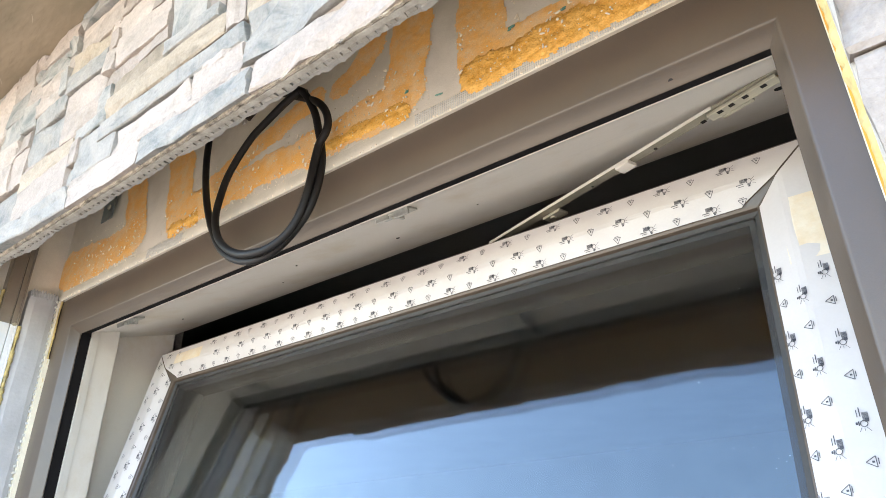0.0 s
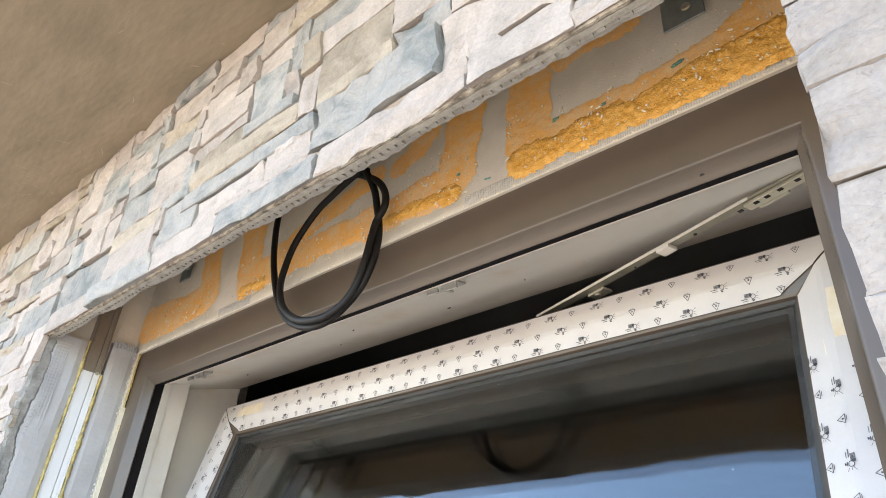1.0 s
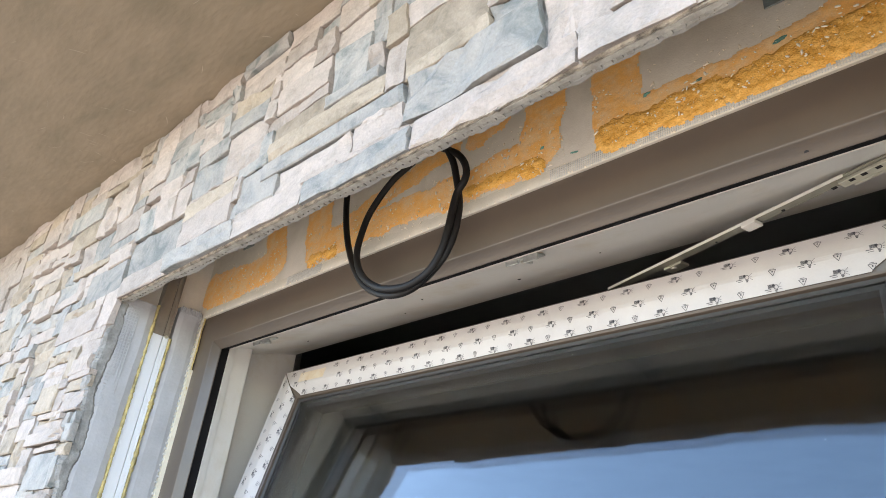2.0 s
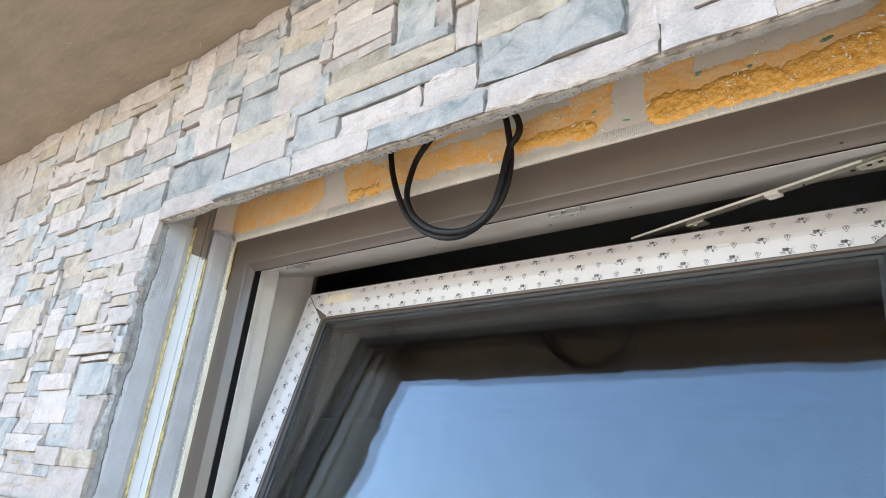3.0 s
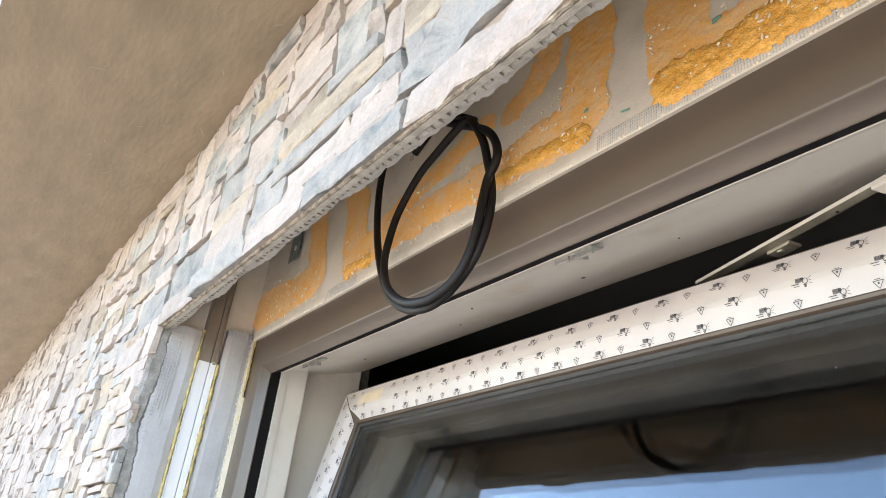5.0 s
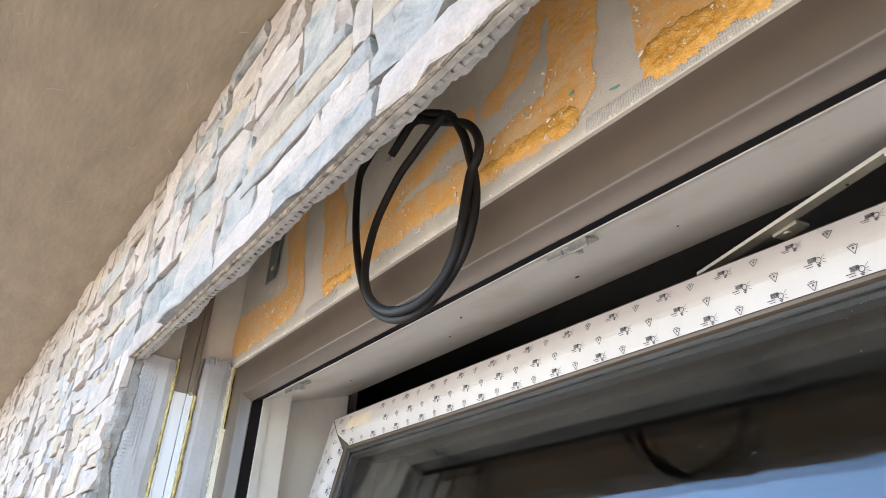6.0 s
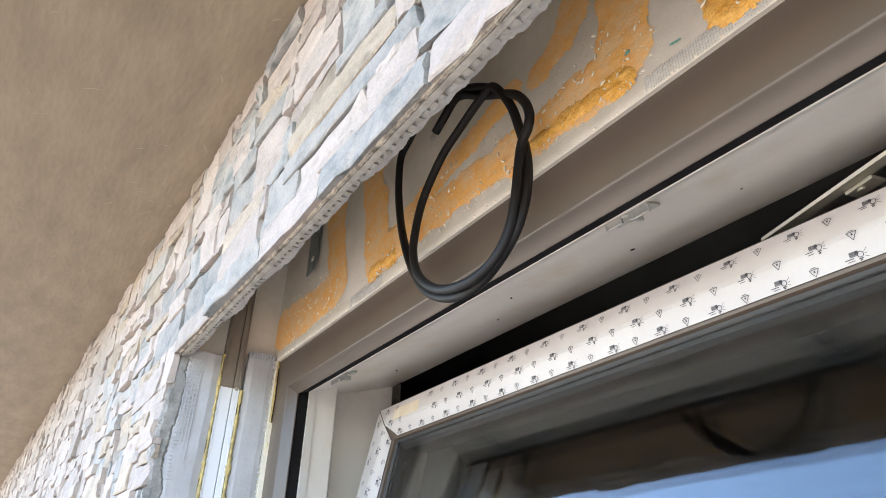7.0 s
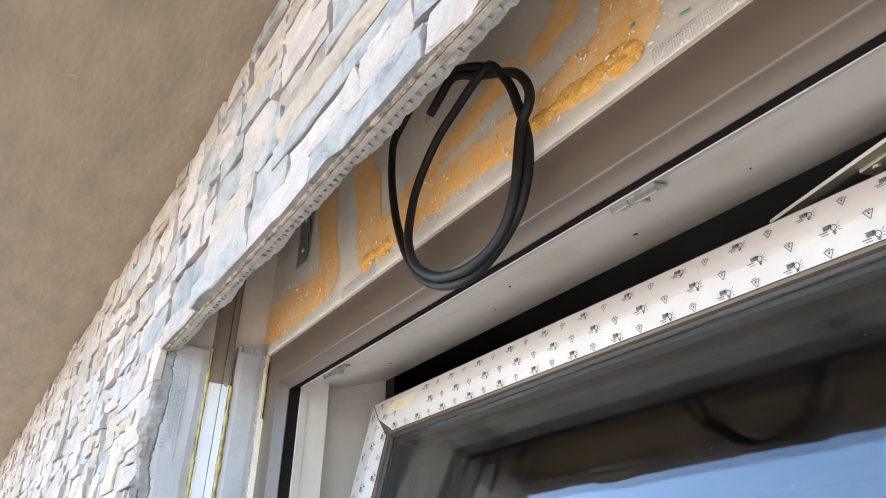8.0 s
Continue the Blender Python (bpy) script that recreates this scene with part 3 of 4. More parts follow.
# ---- lintel edge: serrated bead ----
bead = thing("corner_bead", "pale plastic corner bead with serrated mesh edge under the lintel", "trim", "structure")
part("strip", box(XL, XR, 0.2618, 0.2672, HEAD - 0.001, HEAD + 0.0025, 0.0006), BEAD, bead)
bm = bmesh.new()
x = XL + 0.002
while x < XR - 0.008:
    w = random.uniform(0.0050, 0.0066)
    if noise.noise(Vector((9 * x, 4, 2))) < 0.33:
        add_box(bm, x, x + w, 0.2673, 0.2706 + random.uniform(-0.0010, 0.0008), HEAD - 0.0002 + random.uniform(-0.0005, 0.0005), HEAD + 0.0016)
    if random.random() < 0.5:
        add_box(bm, x + w * 0.2, x + w * 0.8, 0.2712, 0.2730 + random.uniform(-0.001, 0.001), HEAD + 0.0012, HEAD + 0.0024)
    x += w + random.uniform(0.0030, 0.0044)
tagged(part("teeth", bm, BEAD, bead, "small bead teeth"), kind="stuff")
bm = bmesh.new()                                             # filler squeezed through behind the teeth
rows = []
for i in range(520):
    x = XL + 0.001 + (XR - XL - 0.002) * i / 519
    w = 0.2770 + 0.0060 * noise.noise(Vector((14 * x, 6, 1))) + 0.0022 * noise.noise(Vector((70 * x, 6, 2))) + 0.0016 * noise.noise(Vector((260 * x, 6, 3)))
    h = 0.0008 * noise.noise(Vector((120 * x, 8, 1)))
    rows.append([bm.verts.new(p) for p in ((x, 0.2674, HEAD + 0.0045), (x, 0.2675, HEAD + 0.0024 + h), (x, 0.5 * (w + 0.2675), HEAD + 0.0020 - h), (x, w, HEAD + 0.0036 + h), (x, w + 0.0005, HEAD + 0.0060))])
for p, q in zip(rows, rows[1:]):
    for j in range(4):
        bm.faces.new((p[j], q[j], q[j + 1], p[j + 1]))
bmesh.ops.recalc_face_normals(bm, faces=bm.faces)
part("filler", bm, SKIM_GREY, bead, "torn grey filler behind the bead teeth")
bm = bmesh.new()
rows = []
for i in range(420):
    x = XL + (XR - XL) * i / 419
    a = noise.noise(Vector((60 * x, 1, 0)))
    b = noise.noise(Vector((230 * x, 2, 0)))
    z = HEAD - 0.0012 - 0.0014 * a - 0.0012 * b
    rows.append([bm.verts.new(p) for p in ((x, 0.2572 - 0.0012 * b, HEAD + 0.004), (x, 0.2585 + 0.001 * a, z), (x, 0.2608 + 0.0006 * b, z - 0.0006 * a), (x, 0.2617, HEAD + 0.004))])
for p, q in zip(rows, rows[1:]):
    for j in range(3):
        bm.faces.new((p[j], q[j], q[j + 1], p[j + 1]))
bmesh.ops.recalc_face_normals(bm, faces=bm.faces)
part("adhesive_bed", bm, MORTAR_DARK, bead, "sandy mortar between stone and bead")

# ---- window ----
def sagging(x, y, z):
    """The frame's head drops a little towards the hinge side."""
    if z > 1.7:
        z -= 0.0035 * max(0.0, min(1.0, (x + 0.96) / 0.92)) * max(0.0, min(1.0, (0.56 - y) / 0.11))
    return (x, y, z)


window = thing("window_1", "brown-foiled tilt window standing tilted open", "window", "structure")
part("outer_frame", sweep([(0.075, 0.44), (0.075, 0.3985), (0.0120, 0.3985), (0.0109, 0.3987), (0.0101, 0.3992), (0.0095, 0.3999), (0.0091, 0.4009), (0.0022, 0.4100, 0.0006), (0.0014, 0.4108, -0.0004), (0.0011, 0.4116, -0.0008), (0.0014, 0.4126, -0.0004), (0.014, 0.4132), (0.024, 0.4132)], FX0, FX1, FZ0, FZ1, False, sagging), BROWN_FOIL, window, "brown foiled frame profile", 40)
part("gasket", sweep([(0.0065, 0.4138, 0.0045), (0.0050, 0.4152, 0.0020), (0.0118, 0.4310, 0.0082), (0.022, 0.4310, 0.018), (0.022, 0.4138, 0.018)], FX0, FX1, FZ0, FZ1, True, sagging), GASKET, window, "black rubber sealing gasket")
part("inner_frame", sweep([(0.0113, 0.4330, 0.0084), (0.0116, 0.4316, 0.0088), (0.0126, 0.4316, 0.0098), (0.0180, 0.4420, 0.0130), (0.0188, 0.4430, 0.0150), (0.0290, 0.4800, 0.0266), (0.0310, 0.4820, 0.0272), (0.068, 0.4850, 0.0282), (0.074, 0.4880, 0.0291), (0.080, 0.599, 0.0640), (0.084, 0.602, 0.068), (0.105, 0.602), (0.105, 0.4450), (0.0163, 0.4450, 0.0150)], FX0, FX1, FZ0, FZ1, True, sagging), PVC, window, "white plastic inner rebate")


def head_at(y):
    """Height of the rebate's underside at depth y."""
    return FZ1 + 0.0291 + (y - 0.488) * 0.3144


for x, w in ((-0.398, 0.052), (-0.893, 0.055)):
    bm = bmesh.new()
    m = pose(*sagging(x, 0.4440, FZ1 + 0.0118), 16, 0, 0) @ Matrix.Scale(0.8, 4)
    add_box(bm, -w / 2, w / 2, -0.008, 0.012, -0.001, 0.002, 0.0005, m)
    add_box(bm, -w / 2, -w / 2 + 0.02, -0.009, -0.006, -0.006, 0.001, 0.0005, m)
    add_box(bm, w / 2 - 0.02, w / 2, -0.009, -0.0055, -0.008, 0.001, 0.0005, m)
    add_box(bm, w / 2 - 0.024, w / 2 - 0.02, -0.008, 0.010, -0.007, 0.001, 0.0005, m)
    strike = part("strike_plate", bm, ZINC, window, "zinc strike plate")
    b = bmesh.new()
    disc(b, m @ Vector((-0.006, 0.004, -0.0016)), (0, 0, -1), 0.0032, 0.0016)
    part("screw", b, STEEL, strike)
for x, y, r in ((-0.472, 0.5315, 0.0026), (-0.0497, 0.518, 0.004), (-0.68, 0.535, 0.0012), (-0.905, 0.53, 0.0014), (-0.60, 0.49, 0.0011), (-0.35, 0.52, 0.001)):
    b = bmesh.new()
    disc(b, sagging(x, y, head_at(y) - 0.0006), (0, 0.3, -1), r, 0.0012)
    part("screw_hole", b, HOLE, window, "dark screw hole")
for x, z in ((-0.104, 1.9805),):
    b = bmesh.new()
    disc(b, (x, 0.4078, z), (0, -0.62, -0.78), 0.0022, 0.0016)
    part("screw", b, HOLE, window, "dark screw head")

# sash, leaning in at the top
LEAN = radians(12.6)
UP, OUT = Vector((0, math.sin(LEAN), math.cos(LEAN))), Vector((0, -math.cos(LEAN), math.sin(LEAN)))
TOP = Vector((0, 0.546, 1.983))
SX0, SX1, SH = -0.976, -0.041, -0.545


def on_sash(x, n, h):
    """A point at x, n in front of the sash face and h along its height from the top edge."""
    return Vector((x, 0, 0)) + TOP + UP * h + OUT * n


def sash_place(x, y, z):
    return on_sash(x, -y, z)


PROFILE = [(0.0, 0.070), (0.0, 0.0), (-0.026, 0.0), (-0.029, 0.0006), (-0.0482, 0.0080), (-0.0500, 0.0096), (-0.0503, 0.070)]
sash = part("sash", sweep([(d, n + 0.0006 * (0 < k < 5)) for k, (d, n) in enumerate(PROFILE)], SX0, SX1, SH, 0.0, True, sash_place), BROWN_FOIL, window, "brown sash wrapped in printed film")
part("glazing_gasket", sweep([(-0.0502, 0.0140), (-0.0508, 0.0132), (-0.0548, 0.0155), (-0.0554, 0.0240), (-0.0502, 0.0240)], SX0, SX1, SH, 0.0, True, sash_place), GASKET_GREY, sash, "dark grey glazing gasket")


def pane(n0, n1):
    bm = bmesh.new()
    i = 0.040
    vs = [bm.verts.new(on_sash(x, -n + 0.0155 * h, h)) for n in (n0, n1) for x, h in ((SX0 + i, SH + i), (SX1 - i, SH + i), (SX1 - i, -i), (SX0 + i, -i))]
    for f in ((0, 1, 2, 3), (7, 6, 5, 4), (0, 4, 5, 1), (1, 5, 6, 2), (2, 6, 7, 3), (3, 7, 4, 0)):
        bm.faces.new([vs[k] for k in f])
    bmesh.ops.recalc_face_normals(bm, faces=bm.faces)
    return bm


part("pane", pane(0.0140, 0.0180), GLASS, sash, "clear outer glass pane")
part("pane", pane(0.030, 0.034), GLASS, sash, "clear inner glass pane")
for n0, n1 in ((0.0190, 0.0290),):
    part("spacer", sweep([(-0.046, n0), (-0.0600, n0), (-0.0600, n1), (-0.046, n1)], SX0, SX1, SH, 0.0, True, sash_place), SPACER, sash, "grey spacer bar between the panes")


def film(side):
    """One mitred length of protective film, with its loose inner corners cut back."""
    bm = bmesh.new()
    prof = [(0.0022, 0.0006), (0.0255, 0.0006), (0.0275, 0.0003), (0.0300, -0.0002), (0.0455, -0.0062), (0.0478, -0.0071)]
    if side == "top":
        a, b = SX0, SX1
        place = lambda s, d, n: on_sash(s, n, -d)
    else:
        a, b = SH, 0.0
        xe, sg = (SX0, 1) if side == "left" else (SX1, -1)
        place = lambda s, d, n: on_sash(xe + sg * d, n, s)
    cols = 60
    rows = []
    for k in range(cols + 1):
        row = []
        for j, (d, n) in enumerate(prof):
            gap = 0.0012 + (0.012 if j >= 4 else 0.0) * (1 if side == "top" else 0.3)
            lo, hi = a + d + gap, b - d - gap
            s = lo + (hi - lo) * k / cols
            wob = 0.0004 * noise.noise(Vector((s * 30, j, 3)))
            row.append(bm.verts.new(place(s, d, n + 0.0003 + wob)))
        rows.append(row)
    for p, q in zip(rows, rows[1:]):
        for j in range(len(prof) - 1):
            bm.faces.new((p[j], q[j], q[j + 1], p[j + 1]))
    bmesh.ops.recalc_face_normals(bm, faces=bm.faces)
    bmesh.ops.solidify(bm, geom=bm.faces[:], thickness=0.0002)
    return bm


def film_point(side, s, d):
    """A point just above the film: s along it, d in from the outer edge."""
    d = min(d, 0.0477)
    n = 0.0016 if d < 0.0275 else 0.0016 - (d - 0.0275) * 0.375
    if side == "top":
        return on_sash(s, n, -d)
    return on_sash(SX0 + d, n, s) if side == "left" else on_sash(SX1 - d, n, -s)


def prints(side):
    """Rows of small printed pictograms: a hatched block with a ring, rays and bars, and a triangle."""
    bm = bmesh.new()

    centre, grow = [0.0, 0.0], 1.2

    def patch(s0, s1, d0, d1):
        s0, s1 = (centre[0] + (v - centre[0]) * grow for v in (s0, s1))
        d0, d1 = (centre[1] + (v - centre[1]) * grow for v in (d0, d1))
        bm.faces.new([bm.verts.new(film_point(side, *p)) for p in ((s0, d0), (s1, d0), (s1, d1), (s0, d1))])

    def stroke(p, q, w=0.00052):
        p, q = ([centre[i] + (r[i] - centre[i]) * grow for i in (0, 1)] for r in (p, q))
        dx, dy = q[0] - p[0], q[1] - p[1]
        l = math.hypot(dx, dy)
        ox, oy = -dy / l * w / 2, dx / l * w / 2
        bm.faces.new([bm.verts.new(film_point(side, *r)) for r in ((p[0] + ox, p[1] + oy), (q[0] + ox, q[1] + oy), (q[0] - ox, q[1] - oy), (p[0] - ox, p[1] - oy))])

    rows = {"top": ((0.0105, -0.9445), (0.0295, -0.9300), (0.0440, -0.9060)), "left": ((0.0125, SH + 0.02), (0.0300, SH + 0.032), (0.0440, SH + 0.046)), "right": ((0.0137, 0.1300), (0.0307, 0.1452), (0.0450, 0.1210))}[side]
    b = {"top": SX1, "left": 0.0, "right": -SH - 0.02}[side]
    pitch = {"top": 0.0557, "left": 0.0557, "right": 0.0562}[side]
    for d, s in rows:
        s -= pitch
        while s + pitch < b:
            s += pitch
            if side != "right" and s > b - 0.009 - d:
                break
            if side == "top" and d < 0.035 and -0.925 < s < -0.86:   # wiped off with the glue mark
                continue
            centre[:] = s, d
            for k in range(7):                                   # hatched block
                patch(s - 0.0036, s + 0.0012, d - 0.0030 + 0.00042 * k, d - 0.0030 + 0.00042 * k + 0.00028)
            patch(s - 0.0002, s + 0.0016, d - 0.0028, d - 0.0010)
            for k in range(8):                                   # ring
                u, v = k * math.pi / 4, (k + 1) * math.pi / 4
                stroke((s + 0.0024 + 0.0017 * math.cos(u), d - 0.0004 + 0.0017 * math.sin(u)), (s + 0.0024 + 0.0017 * math.cos(v), d - 0.0004 + 0.0017 * math.sin(v)))
            stroke((s + 0.0044, d - 0.0012), (s + 0.0066, d - 0.0030), 0.0003)
            stroke((s + 0.0046, d - 0.0002), (s + 0.0062, d - 0.0002), 0.0003)
            stroke((s + 0.0044, d + 0.0010), (s + 0.0066, d + 0.0022), 0.0003)
            patch(s + 0.0010, s + 0.0034, d + 0.0016, d + 0.0022)
            patch(s + 0.0014, s + 0.0028, d + 0.0024, d + 0.0034)
            patch(s - 0.0064, s - 0.0014, d + 0.0004, d + 0.0009)
            patch(s - 0.0052, s - 0.0012, d + 0.0018, d + 0.0022)
            c = s + pitch * 0.47
            centre[:] = c, d
            if side == "right" or c < b - 0.006 - d:
                tri = [(c + 0.0033 * math.sin(k * 2.0944), d + 0.0031 * math.cos(k * 2.0944)) for k in range(3)]
                for k in range(3):
                    stroke(tri[k], tri[(k + 1) % 3], 0.0005)
                patch(c - 0.0005, c + 0.0005, d - 0.0008, d + 0.0004)
                patch(c - 0.0018, c + 0.0014, d - 0.0027, d - 0.0023)
    bmesh.ops.recalc_face_normals(bm, faces=bm.faces)
    return bm


for side in ("top", "left", "right"):
    part("protective_film", film(side), FILM, sash, "white protective film with small printed pictograms")
    tagged(part("film_print", prints(side), PRINT, sash, "small dark pictograms printed on the film"), kind="stuff")


def stain(side, s0, s1, d0, d1):
    bm = bmesh.new()
    n = 10
    rows = []
    for k in range(n + 1):
        s = s0 + (s1 - s0) * k / n
        rows.append([bm.verts.new(film_point(side, s + 0.0015 * noise.noise(Vector((k, j, 1))), d0 + (d1 - d0) * j / 3 + 0.0008 * noise.noise(Vector((k, j, 8)))) - OUT * 0.0004) for j in range(4)])
    for p, q in zip(rows, rows[1:]):
        for j in range(3):
            bm.faces.new((p[j], q[j], q[j + 1], p[j + 1]))
    bmesh.ops.recalc_face_normals(bm, faces=bm.faces)
    return bm


part("glue_mark", stain("top", SX0 + 0.050, SX0 + 0.116, 0.010, 0.027), FILM_STAIN, sash, "yellowed glue mark on the film")
part("glue_mark", stain("right", 0.058, 0.118, 0.007, 0.034), FILM_STAIN, sash, "yellowed glue mark on the film")

bm = bmesh.new()
for k in range(420):
    x, h = (SX0 + 0.095 + random.gauss(0, 0.022), -0.06 - abs(random.gauss(0, 0.08))) if k < 85 else (random.uniform(SX0 + 0.06, SX1 - 0.06), -0.062 - 0.2 * random.random() ** 1.6)
    disc(bm, on_sash(x, -0.0138 + 0.0155 * h, h), OUT, random.uniform(0.0003, 0.0006) if k < 110 else random.uniform(0.00012, 0.0004), 0.0002, 6)
tagged(part("dust_specks", bm, DUST, sash, "pale dust specks and dried drops on the glass"), kind="stuff")

# stay arm between frame and sash
arm = tagged(new("stay_arm"), "zinc-plated tilt stay arm between frame and sash")
arm.parent = window
A0, A1 = Vector((-0.372, 0.586, 2.0025)), Vector((-0.042, 0.4785, 2.0020))
ax = (A1 - A0).normalized()
am = Matrix.Translation(A0) @ Matrix((ax, Vector((0, 0, 1)).cross(ax).normalized(), ax.cross(Vector((0, 0, 1)).cross(ax).normalized()))).transposed().to_4x4()
LEN = (A1 - A0).length
bm = bmesh.new()
add_box(bm, 0, LEN, -0.008, 0.002, -0.0012, 0.0012, 0.0004, am)
part("bar", bm, ARM_GREY, arm, "dull zinc-plated flat bar", False)
# thin white strip stands in for light caught by the bar's front edge
bm = bmesh.new()
add_box(bm, 0, LEN * 0.84, -0.0091, -0.0083, -0.0018, 0.0012, 0.0002, am)
part("rim", bm, PVC, arm, "white strip painting the lit front edge of the bar")
bm = bmesh.new()
add_box(bm, LEN * 0.545, LEN * 0.59, -0.0105, 0.002, -0.0055, -0.0016, 0.0008, am)
part("clip", bm, PVC, arm, "pale plastic clip")
bm = bmesh.new()
add_box(bm, LEN * 0.82, LEN * 0.995, -0.006, 0.004, -0.0045, -0.0014, 0.0006, am)
add_box(bm, LEN * 0.84, LEN * 0.92, 0.005, 0.009, -0.004, 0.0012, 0.0006, am)
part("slide_block", bm, STEEL, arm, "slotted steel slide block")
bm = bmesh.new()
for f in (0.80, 0.845, 0.875, 0.91, 0.955):
    add_box(bm, LEN * f, LEN * f + 0.0045, -0.0050, -0.0015, -0.0050, -0.0046, 0, am)
part("slots", bm, HOLE, arm, "dark slots")
bm = bmesh.new()
add_box(bm, LEN * 0.23, LEN * 0.30, 0.000, 0.013, -0.0045, -0.0014, 0.0008, am)
disc(bm, am @ Vector((LEN * 0.26, 0.005, -0.0052)), (0, 0, -1), 0.0034, 0.0018)
part("pivot", bm, STEEL, arm, "pivot bracket with rivet")
for f, r in ((0.44, 0.0012), (0.66, 0.0018)):
    bm = bmesh.new()
    disc(bm, am @ Vector((LEN * f, -0.001, -0.0014)), (0, 0, -1), r, 0.0006)
    part("hole", bm, HOLE, arm, "small dark hole")

# ---- cable ----
cable = thing("cable", "black round electrical cable hanging in a coiled loop", "cable")
LOOP = [(-0.4837, 0.3860, 2.1489), (-0.4844, 0.3720, 2.1456), (-0.5005, 0.3640, 2.1521), (-0.5415, 0.3660, 2.1747), (-0.5957, 0.3740, 2.1923), (-0.6350, 0.3780, 2.1819), (-0.6497, 0.3780, 2.1692), (-0.6514, 0.3780, 2.1395), (-0.6458, 0.3770, 2.1069), (-0.6340, 0.3760, 2.0662), (-0.6142, 0.3740, 2.0246), (-0.5899, 0.3710, 1.9903), (-0.5641, 0.3680, 1.9666), (-0.5348, 0.3660, 1.9502), (-0.5094, 0.3660, 1.9437), (-0.4878, 0.3680, 1.9462), (-0.4677, 0.3710, 1.9585), (-0.4519, 0.3740, 1.9760), (-0.4451, 0.3770, 1.9944), (-0.4422, 0.3800, 2.0169), (-0.4417, 0.3810, 2.0389), (-0.4437, 0.3800, 2.0583), (-0.4451, 0.3760, 2.0758), (-0.4488, 0.3730, 2.0959), (-0.4574, 0.3700, 2.1162), (-0.4671, 0.3670, 2.1308), (-0.4760, 0.3650, 2.1285)]
LOOP2 = [(-0.4955, 0.3670, 2.1267), (-0.5243, 0.3700, 2.1209), (-0.5494, 0.3710, 2.1119), (-0.5709, 0.3710, 2.0940), (-0.5864, 0.3700, 2.0717), (-0.5922, 0.3680, 2.0447), (-0.5917, 0.3660, 2.0190), (-0.5781, 0.3630, 1.9914), (-0.5566, 0.3600, 1.9702), (-0.5300, 0.3580, 1.9539), (-0.5045, 0.3580, 1.9465), (-0.4821, 0.3600, 1.9465), (-0.4629, 0.3640, 1.9571), (-0.4515, 0.3680, 1.9775), (-0.4464, 0.3710, 2.0045), (-0.4440, 0.3730, 2.0310), (-0.4400, 0.3740, 2.0532), (-0.4305, 0.3730, 2.0631), (-0.4267, 0.3720, 2.0741), (-0.4307, 0.3710, 2.0892), (-0.4416, 0.3700, 2.1044), (-0.4650, 0.3720, 2.1230), (-0.4900, 0.3700, 2.1387), (-0.5045, 0.3620, 2.1461), (-0.5112, 0.3560, 2.1417), (-0.5222, 0.3530, 2.1289), (-0.5391, 0.3535, 2.1208)]
part("sheath", tube(LOOP + LOOP2, 0.0041, 14), CABLE, cable, "matt black rubber sheath", True)
bm = bmesh.new()
for dx in (-0.0015, 0.0015):
    add_box(bm, -0.5402 + dx - 0.001, -0.5402 + dx + 0.001, 0.3505, 0.3525, 2.112, 2.1178)
part("wire_end", bm, COPPER, cable, "cut wire ends")

# ---- ledger stone ----
CX, CZ = 0.010, 0.0085
# the stones over the opening whose places stand out: x from, x to, height from, height to, kind
KEY = [(-1.012, -0.862, 2.016, 2.050, "w"), (-0.86, -0.692, 2.016, 2.042, "b"), (-0.69, -0.557, 2.016, 2.050, "w"), (-0.555, -0.392, 2.016, 2.044, "b"), (-0.39, -0.210, 2.016, 2.050, "w"), (-0.208, -0.118, 2.016, 2.05, "w"),
       (-1.012, -0.864, 2.052, 2.108, "b"), (-0.848, -0.716, 2.052, 2.095, "w"), (-0.704, -0.622, 2.052, 2.108, "b"), (-0.613, -0.482, 2.050, 2.081, "w"), (-0.476, -0.406, 2.048, 2.080, "w"), (-0.400, -0.244, 2.052, 2.107, "b"),
       (-0.655, -0.41, 2.084, 2.108, "b"), (-0.41, -0.30, 2.109, 2.129, "n"), (-0.76, -0.674, 2.125, 2.195, "w"), (-0.65, -0.54, 2.178, 2.218, "w"), (-0.53, -0.47, 2.152, 2.214, "b"), (-1.152, -1.02, 2.035, 2.088, "b"),
       (-1.304, -1.183, 2.054, 2.073, "w"), (-1.330, -1.277, 2.101, 2.151, "n"), (-1.253, -1.100, 2.106, 2.120, "n"), (-1.116, -1.007, 2.120, 2.135, "b"), (-1.310, -1.194, 2.170, 2.214, "n"), (-1.218, -1.042, 2.265, 2.279, "n"), (-1.151, -1.014, 1.956, 1.979, "w"), (-1.094, -1.022, 1.907, 1.931, "w"), (-1.163, -1.031, 1.808, 1.826, "w"), (-1.127, -1.038, 1.745, 1.794, "b"), (-1.083, -1.024, 1.667, 1.739, "w"), (-1.089, -1.014, 1.850, 1.879, "w"), (-1.192, -1.116, 1.858, 1.903, "n"), (-1.224, -1.116, 1.915, 1.941, "w")]
KINDS = {"w": STONE_WHITE, "b": STONE_BLUE, "n": STONE_BEIGE}


def lean(x):
    """The wall runs slightly out of line beyond the opening."""
    return -0.015 * max(0.0, -1.15 - x)


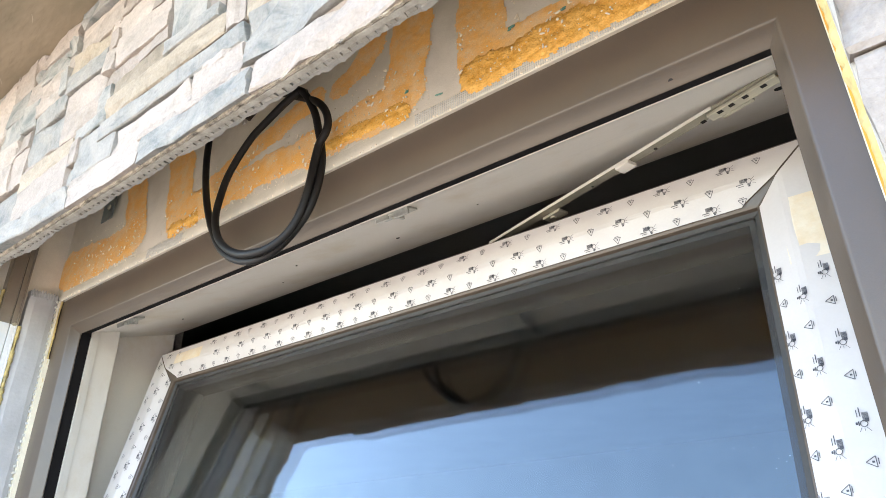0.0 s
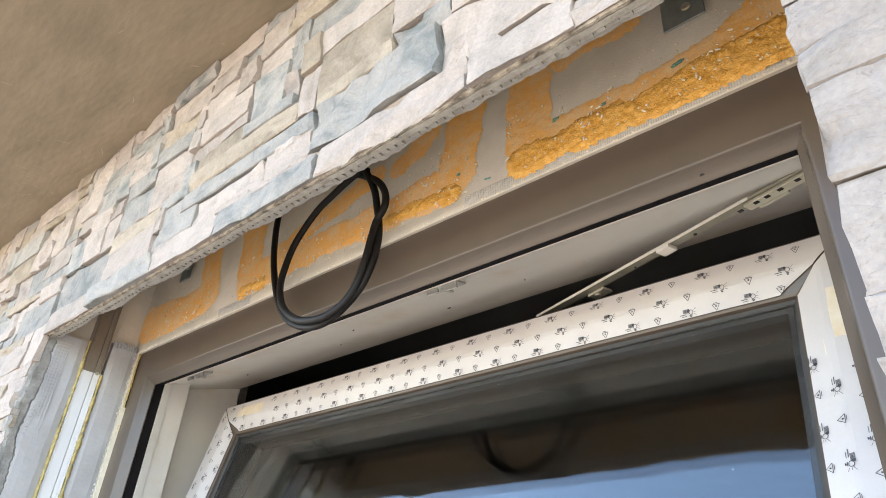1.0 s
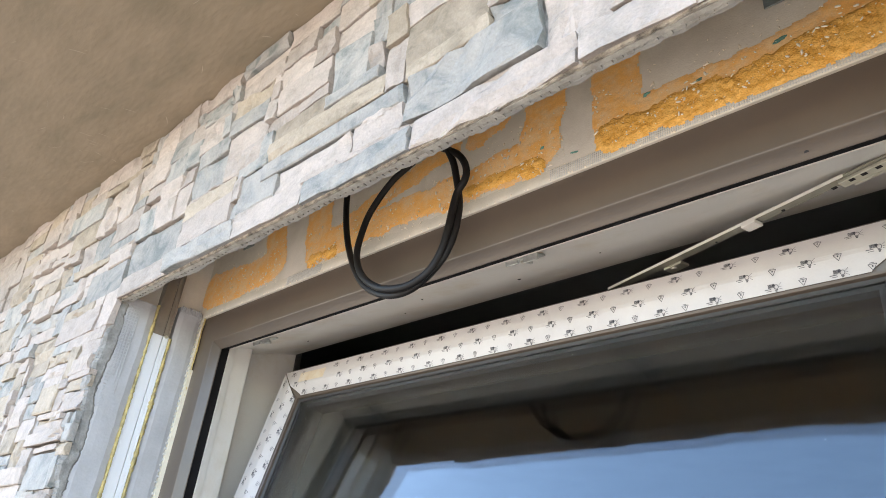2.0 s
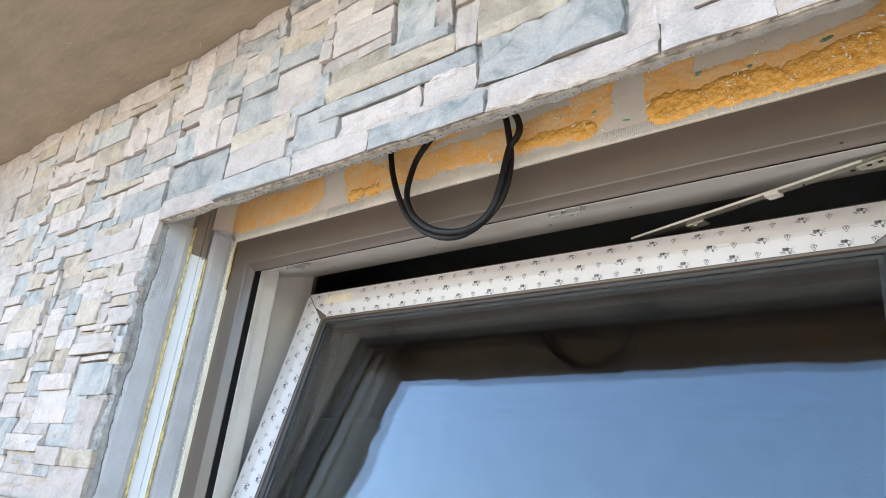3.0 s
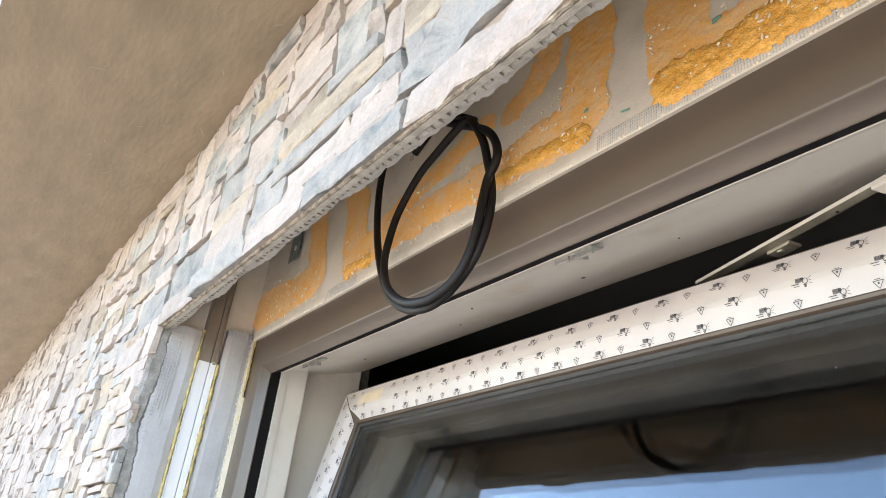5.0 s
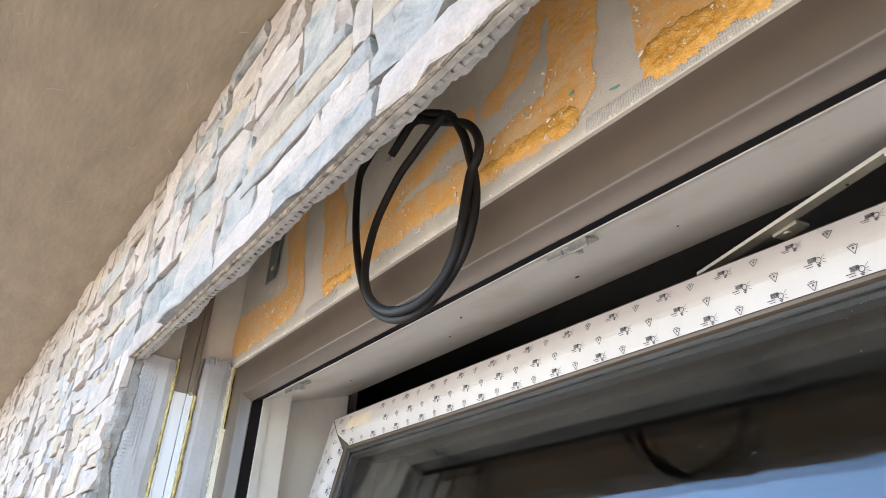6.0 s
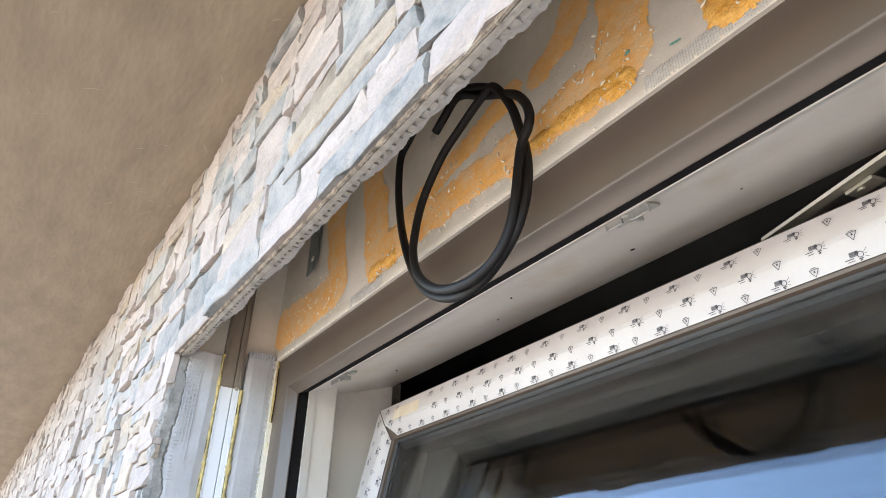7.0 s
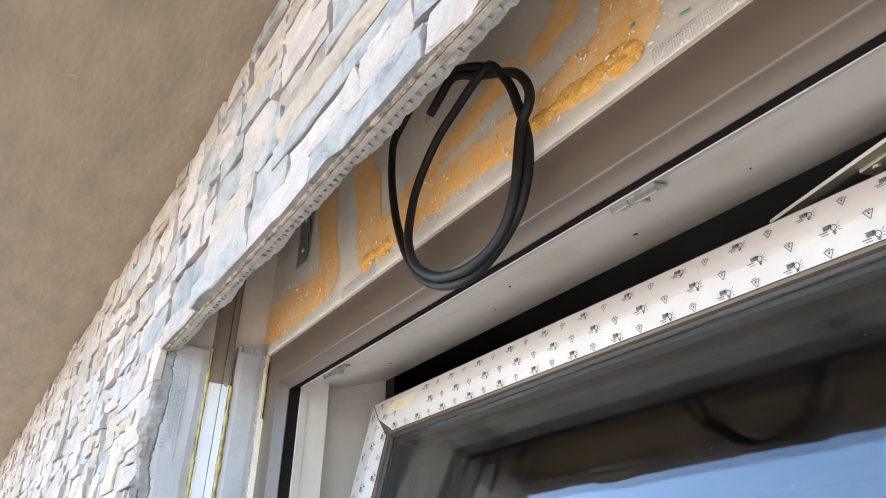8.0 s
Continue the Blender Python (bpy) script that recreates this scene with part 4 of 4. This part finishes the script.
def stone_mesh(bm, x0, x1, z0, z1, proud, seed):
    """One split stone: a broken, uneven face, ragged edges, and sides back to the wall."""
    nx, nz = (9, 5)
    gap = random.choice((0.0, 0.0, 0.0002, 0.0006))
    x0, x1, z0, z1 = x0 + gap + (0.003 if random.random() < 0.10 else 0), x1 - gap, z0 + gap * 0.7, z1 - gap * 0.7
    tilt, tip = random.uniform(-0.003, 0.003), random.uniform(-0.002, 0.002)
    rag = min(0.0034, 0.08 * (z1 - z0))
    sharp = random.choice((0.0, 0.0002, 0.0005, 0.0012))
    split, drop = random.uniform(-0.5, 0.7), random.choice((0.0, 0.002, 0.004))
    front, back = {}, {}
    for i in range(nx + 1):
        for k in range(nz + 1):
            u, v = i / nx, k / nz
            edge = i in (0, nx) or k in (0, nz)
            uu = u if i in (0, nx) else (0.02 if i == 1 else 0.98 if i == nx - 1 else u)
            vv = v if k in (0, nz) else (0.05 if k == 1 else 0.95 if k == nz - 1 else v)
            x, z = x0 + (x1 - x0) * uu, z0 + (z1 - z0) * vv
            a = noise.noise(Vector((22 * x, 40 * z, seed)))
            b = noise.noise(Vector((95 * x, 130 * z, seed + 3)))
            y = STONE_Y - proud - 0.009 * max(0.0, min(1.0, (z - 2.09) / 0.2)) + tilt * (u - 0.5) + tip * (v - 0.5) + 0.0018 * a + 0.0014 * b
            if a + 0.4 * b + 0.5 * (u - 0.5) > split:            # a layer has split off
                y += drop
            if edge:
                y += sharp + 0.0010 * b
                x += (0.9 * rag * b if i in (0, nx) else 0)
                z += (rag * (0.1 * a + 0.6 * b) if k in (0, nz) and z0 > HEAD + 0.002 else 0)
                y += 0.0006 if k == 0 else 0
            front[i, k] = bm.verts.new((x, min(y, WALL_Y - 0.0015) + lean(x), z))
            if edge:
                back[i, k] = bm.verts.new((x, WALL_Y + 0.001 + lean(x), z + (0.003 if k == 0 else 0)))
    for i in range(nx):
        for k in range(nz):
            bm.faces.new((front[i, k], front[i + 1, k], front[i + 1, k + 1], front[i, k + 1]))
    rim = [(i, 0) for i in range(nx)] + [(nx, k) for k in range(nz)] + [(i, nz) for i in range(nx, 0, -1)] + [(0, k) for k in range(nz, 0, -1)]
    for p, q in zip(rim, rim[1:] + rim[:1]):
        bm.faces.new((front[p], back[p], back[q], front[q]))


PROUD = (-0.002, 0.0, 0.0, 0.0005, 0.001, 0.001, 0.0015, 0.002, 0.002, 0.003, 0.004, 0.007)


def lay(x0, x1, z0, z1, taken, rng):
    """Fill a stretch of wall with strips of random length and height round those laid already."""
    nx, nz = int(round((x1 - x0) / CX)), int((z1 - z0) / CZ)
    grid = np.zeros((nx, nz), bool)
    for a, b, c, d, _ in taken:
        i0, i1 = max(0, int(round((a - x0) / CX))), min(nx, int(round((b - x0) / CX)))
        k0, k1 = max(0, int(round((c - z0) / CZ))), min(nz, int(round((d - z0) / CZ)))
        if i1 > i0 and k1 > k0:
            grid[i0:i1, k0:k1] = True
    out = []
    for k in range(nz):
        for i in range(nx):
            if grid[i, k]:
                continue
            h = rng.choice((2, 3, 3, 4, 4, 5, 6, 7))
            w = rng.choice((7, 9, 11, 13, 15, 18, 21)) if h < 5 else rng.choice((6, 8, 11, 15))
            n = 0
            while n < w and i + n < nx and not grid[i + n, k]:
                n += 1
            if 0 < nx - (i + n) < 4 and not grid[i + n :, k].any():
                n = nx - i
            m = 0
            while m < h and k + m < nz and not grid[i : i + n, k + m].any():
                m += 1
            if nz - (k + m) == 1 and not grid[i : i + n, k + m].any():
                m += 1
            grid[i : i + n, k : k + m] = True
            out.append((x0 + i * CX, x0 + (i + n) * CX, z0 + k * CZ, z0 + (k + m) * CZ, rng.choice("wwwwwwwbbbnn")))
    return out


rng = random.Random(11)
near = list(KEY)
near += lay(-1.60, XL + 0.002, 1.44, CEIL, KEY, rng)
near += lay(XL + 0.002, XR, HEAD, CEIL, KEY, rng)
near += lay(XR, 0.26, 1.52, CEIL, [], rng)
count = 0
rest = []
for a, b, c, d, kind in near:
    if b - a < 0.012:
        continue
    if c > 1.44 and count < 330:
        bm = bmesh.new()
        stone_mesh(bm, a, b, c, d, rng.choice(PROUD), count * 1.7)
        part("stone", bm, KINDS[kind], wall)
        count += 1
    else:
        rest.append((a, b, c, d, kind))
far = lay(WEST, -1.60, 1.20, CEIL, [], rng) + lay(-1.60, XL, 1.1, 1.44, [], rng) + lay(XR, 0.26, 1.1, 1.52, [], rng) + lay(0.26, 0.9, 1.1, CEIL, [], rng) + rest
bm = bmesh.new()
for n, (a, b, c, d, kind) in enumerate(far):
    stone_mesh(bm, a, b, c, d, rng.choice(PROUD), 900 + n * 1.3)
tagged(part("ledger_stones", bm, STONE_FAR, wall, "split stone strips further along the wall"), kind="stuff")
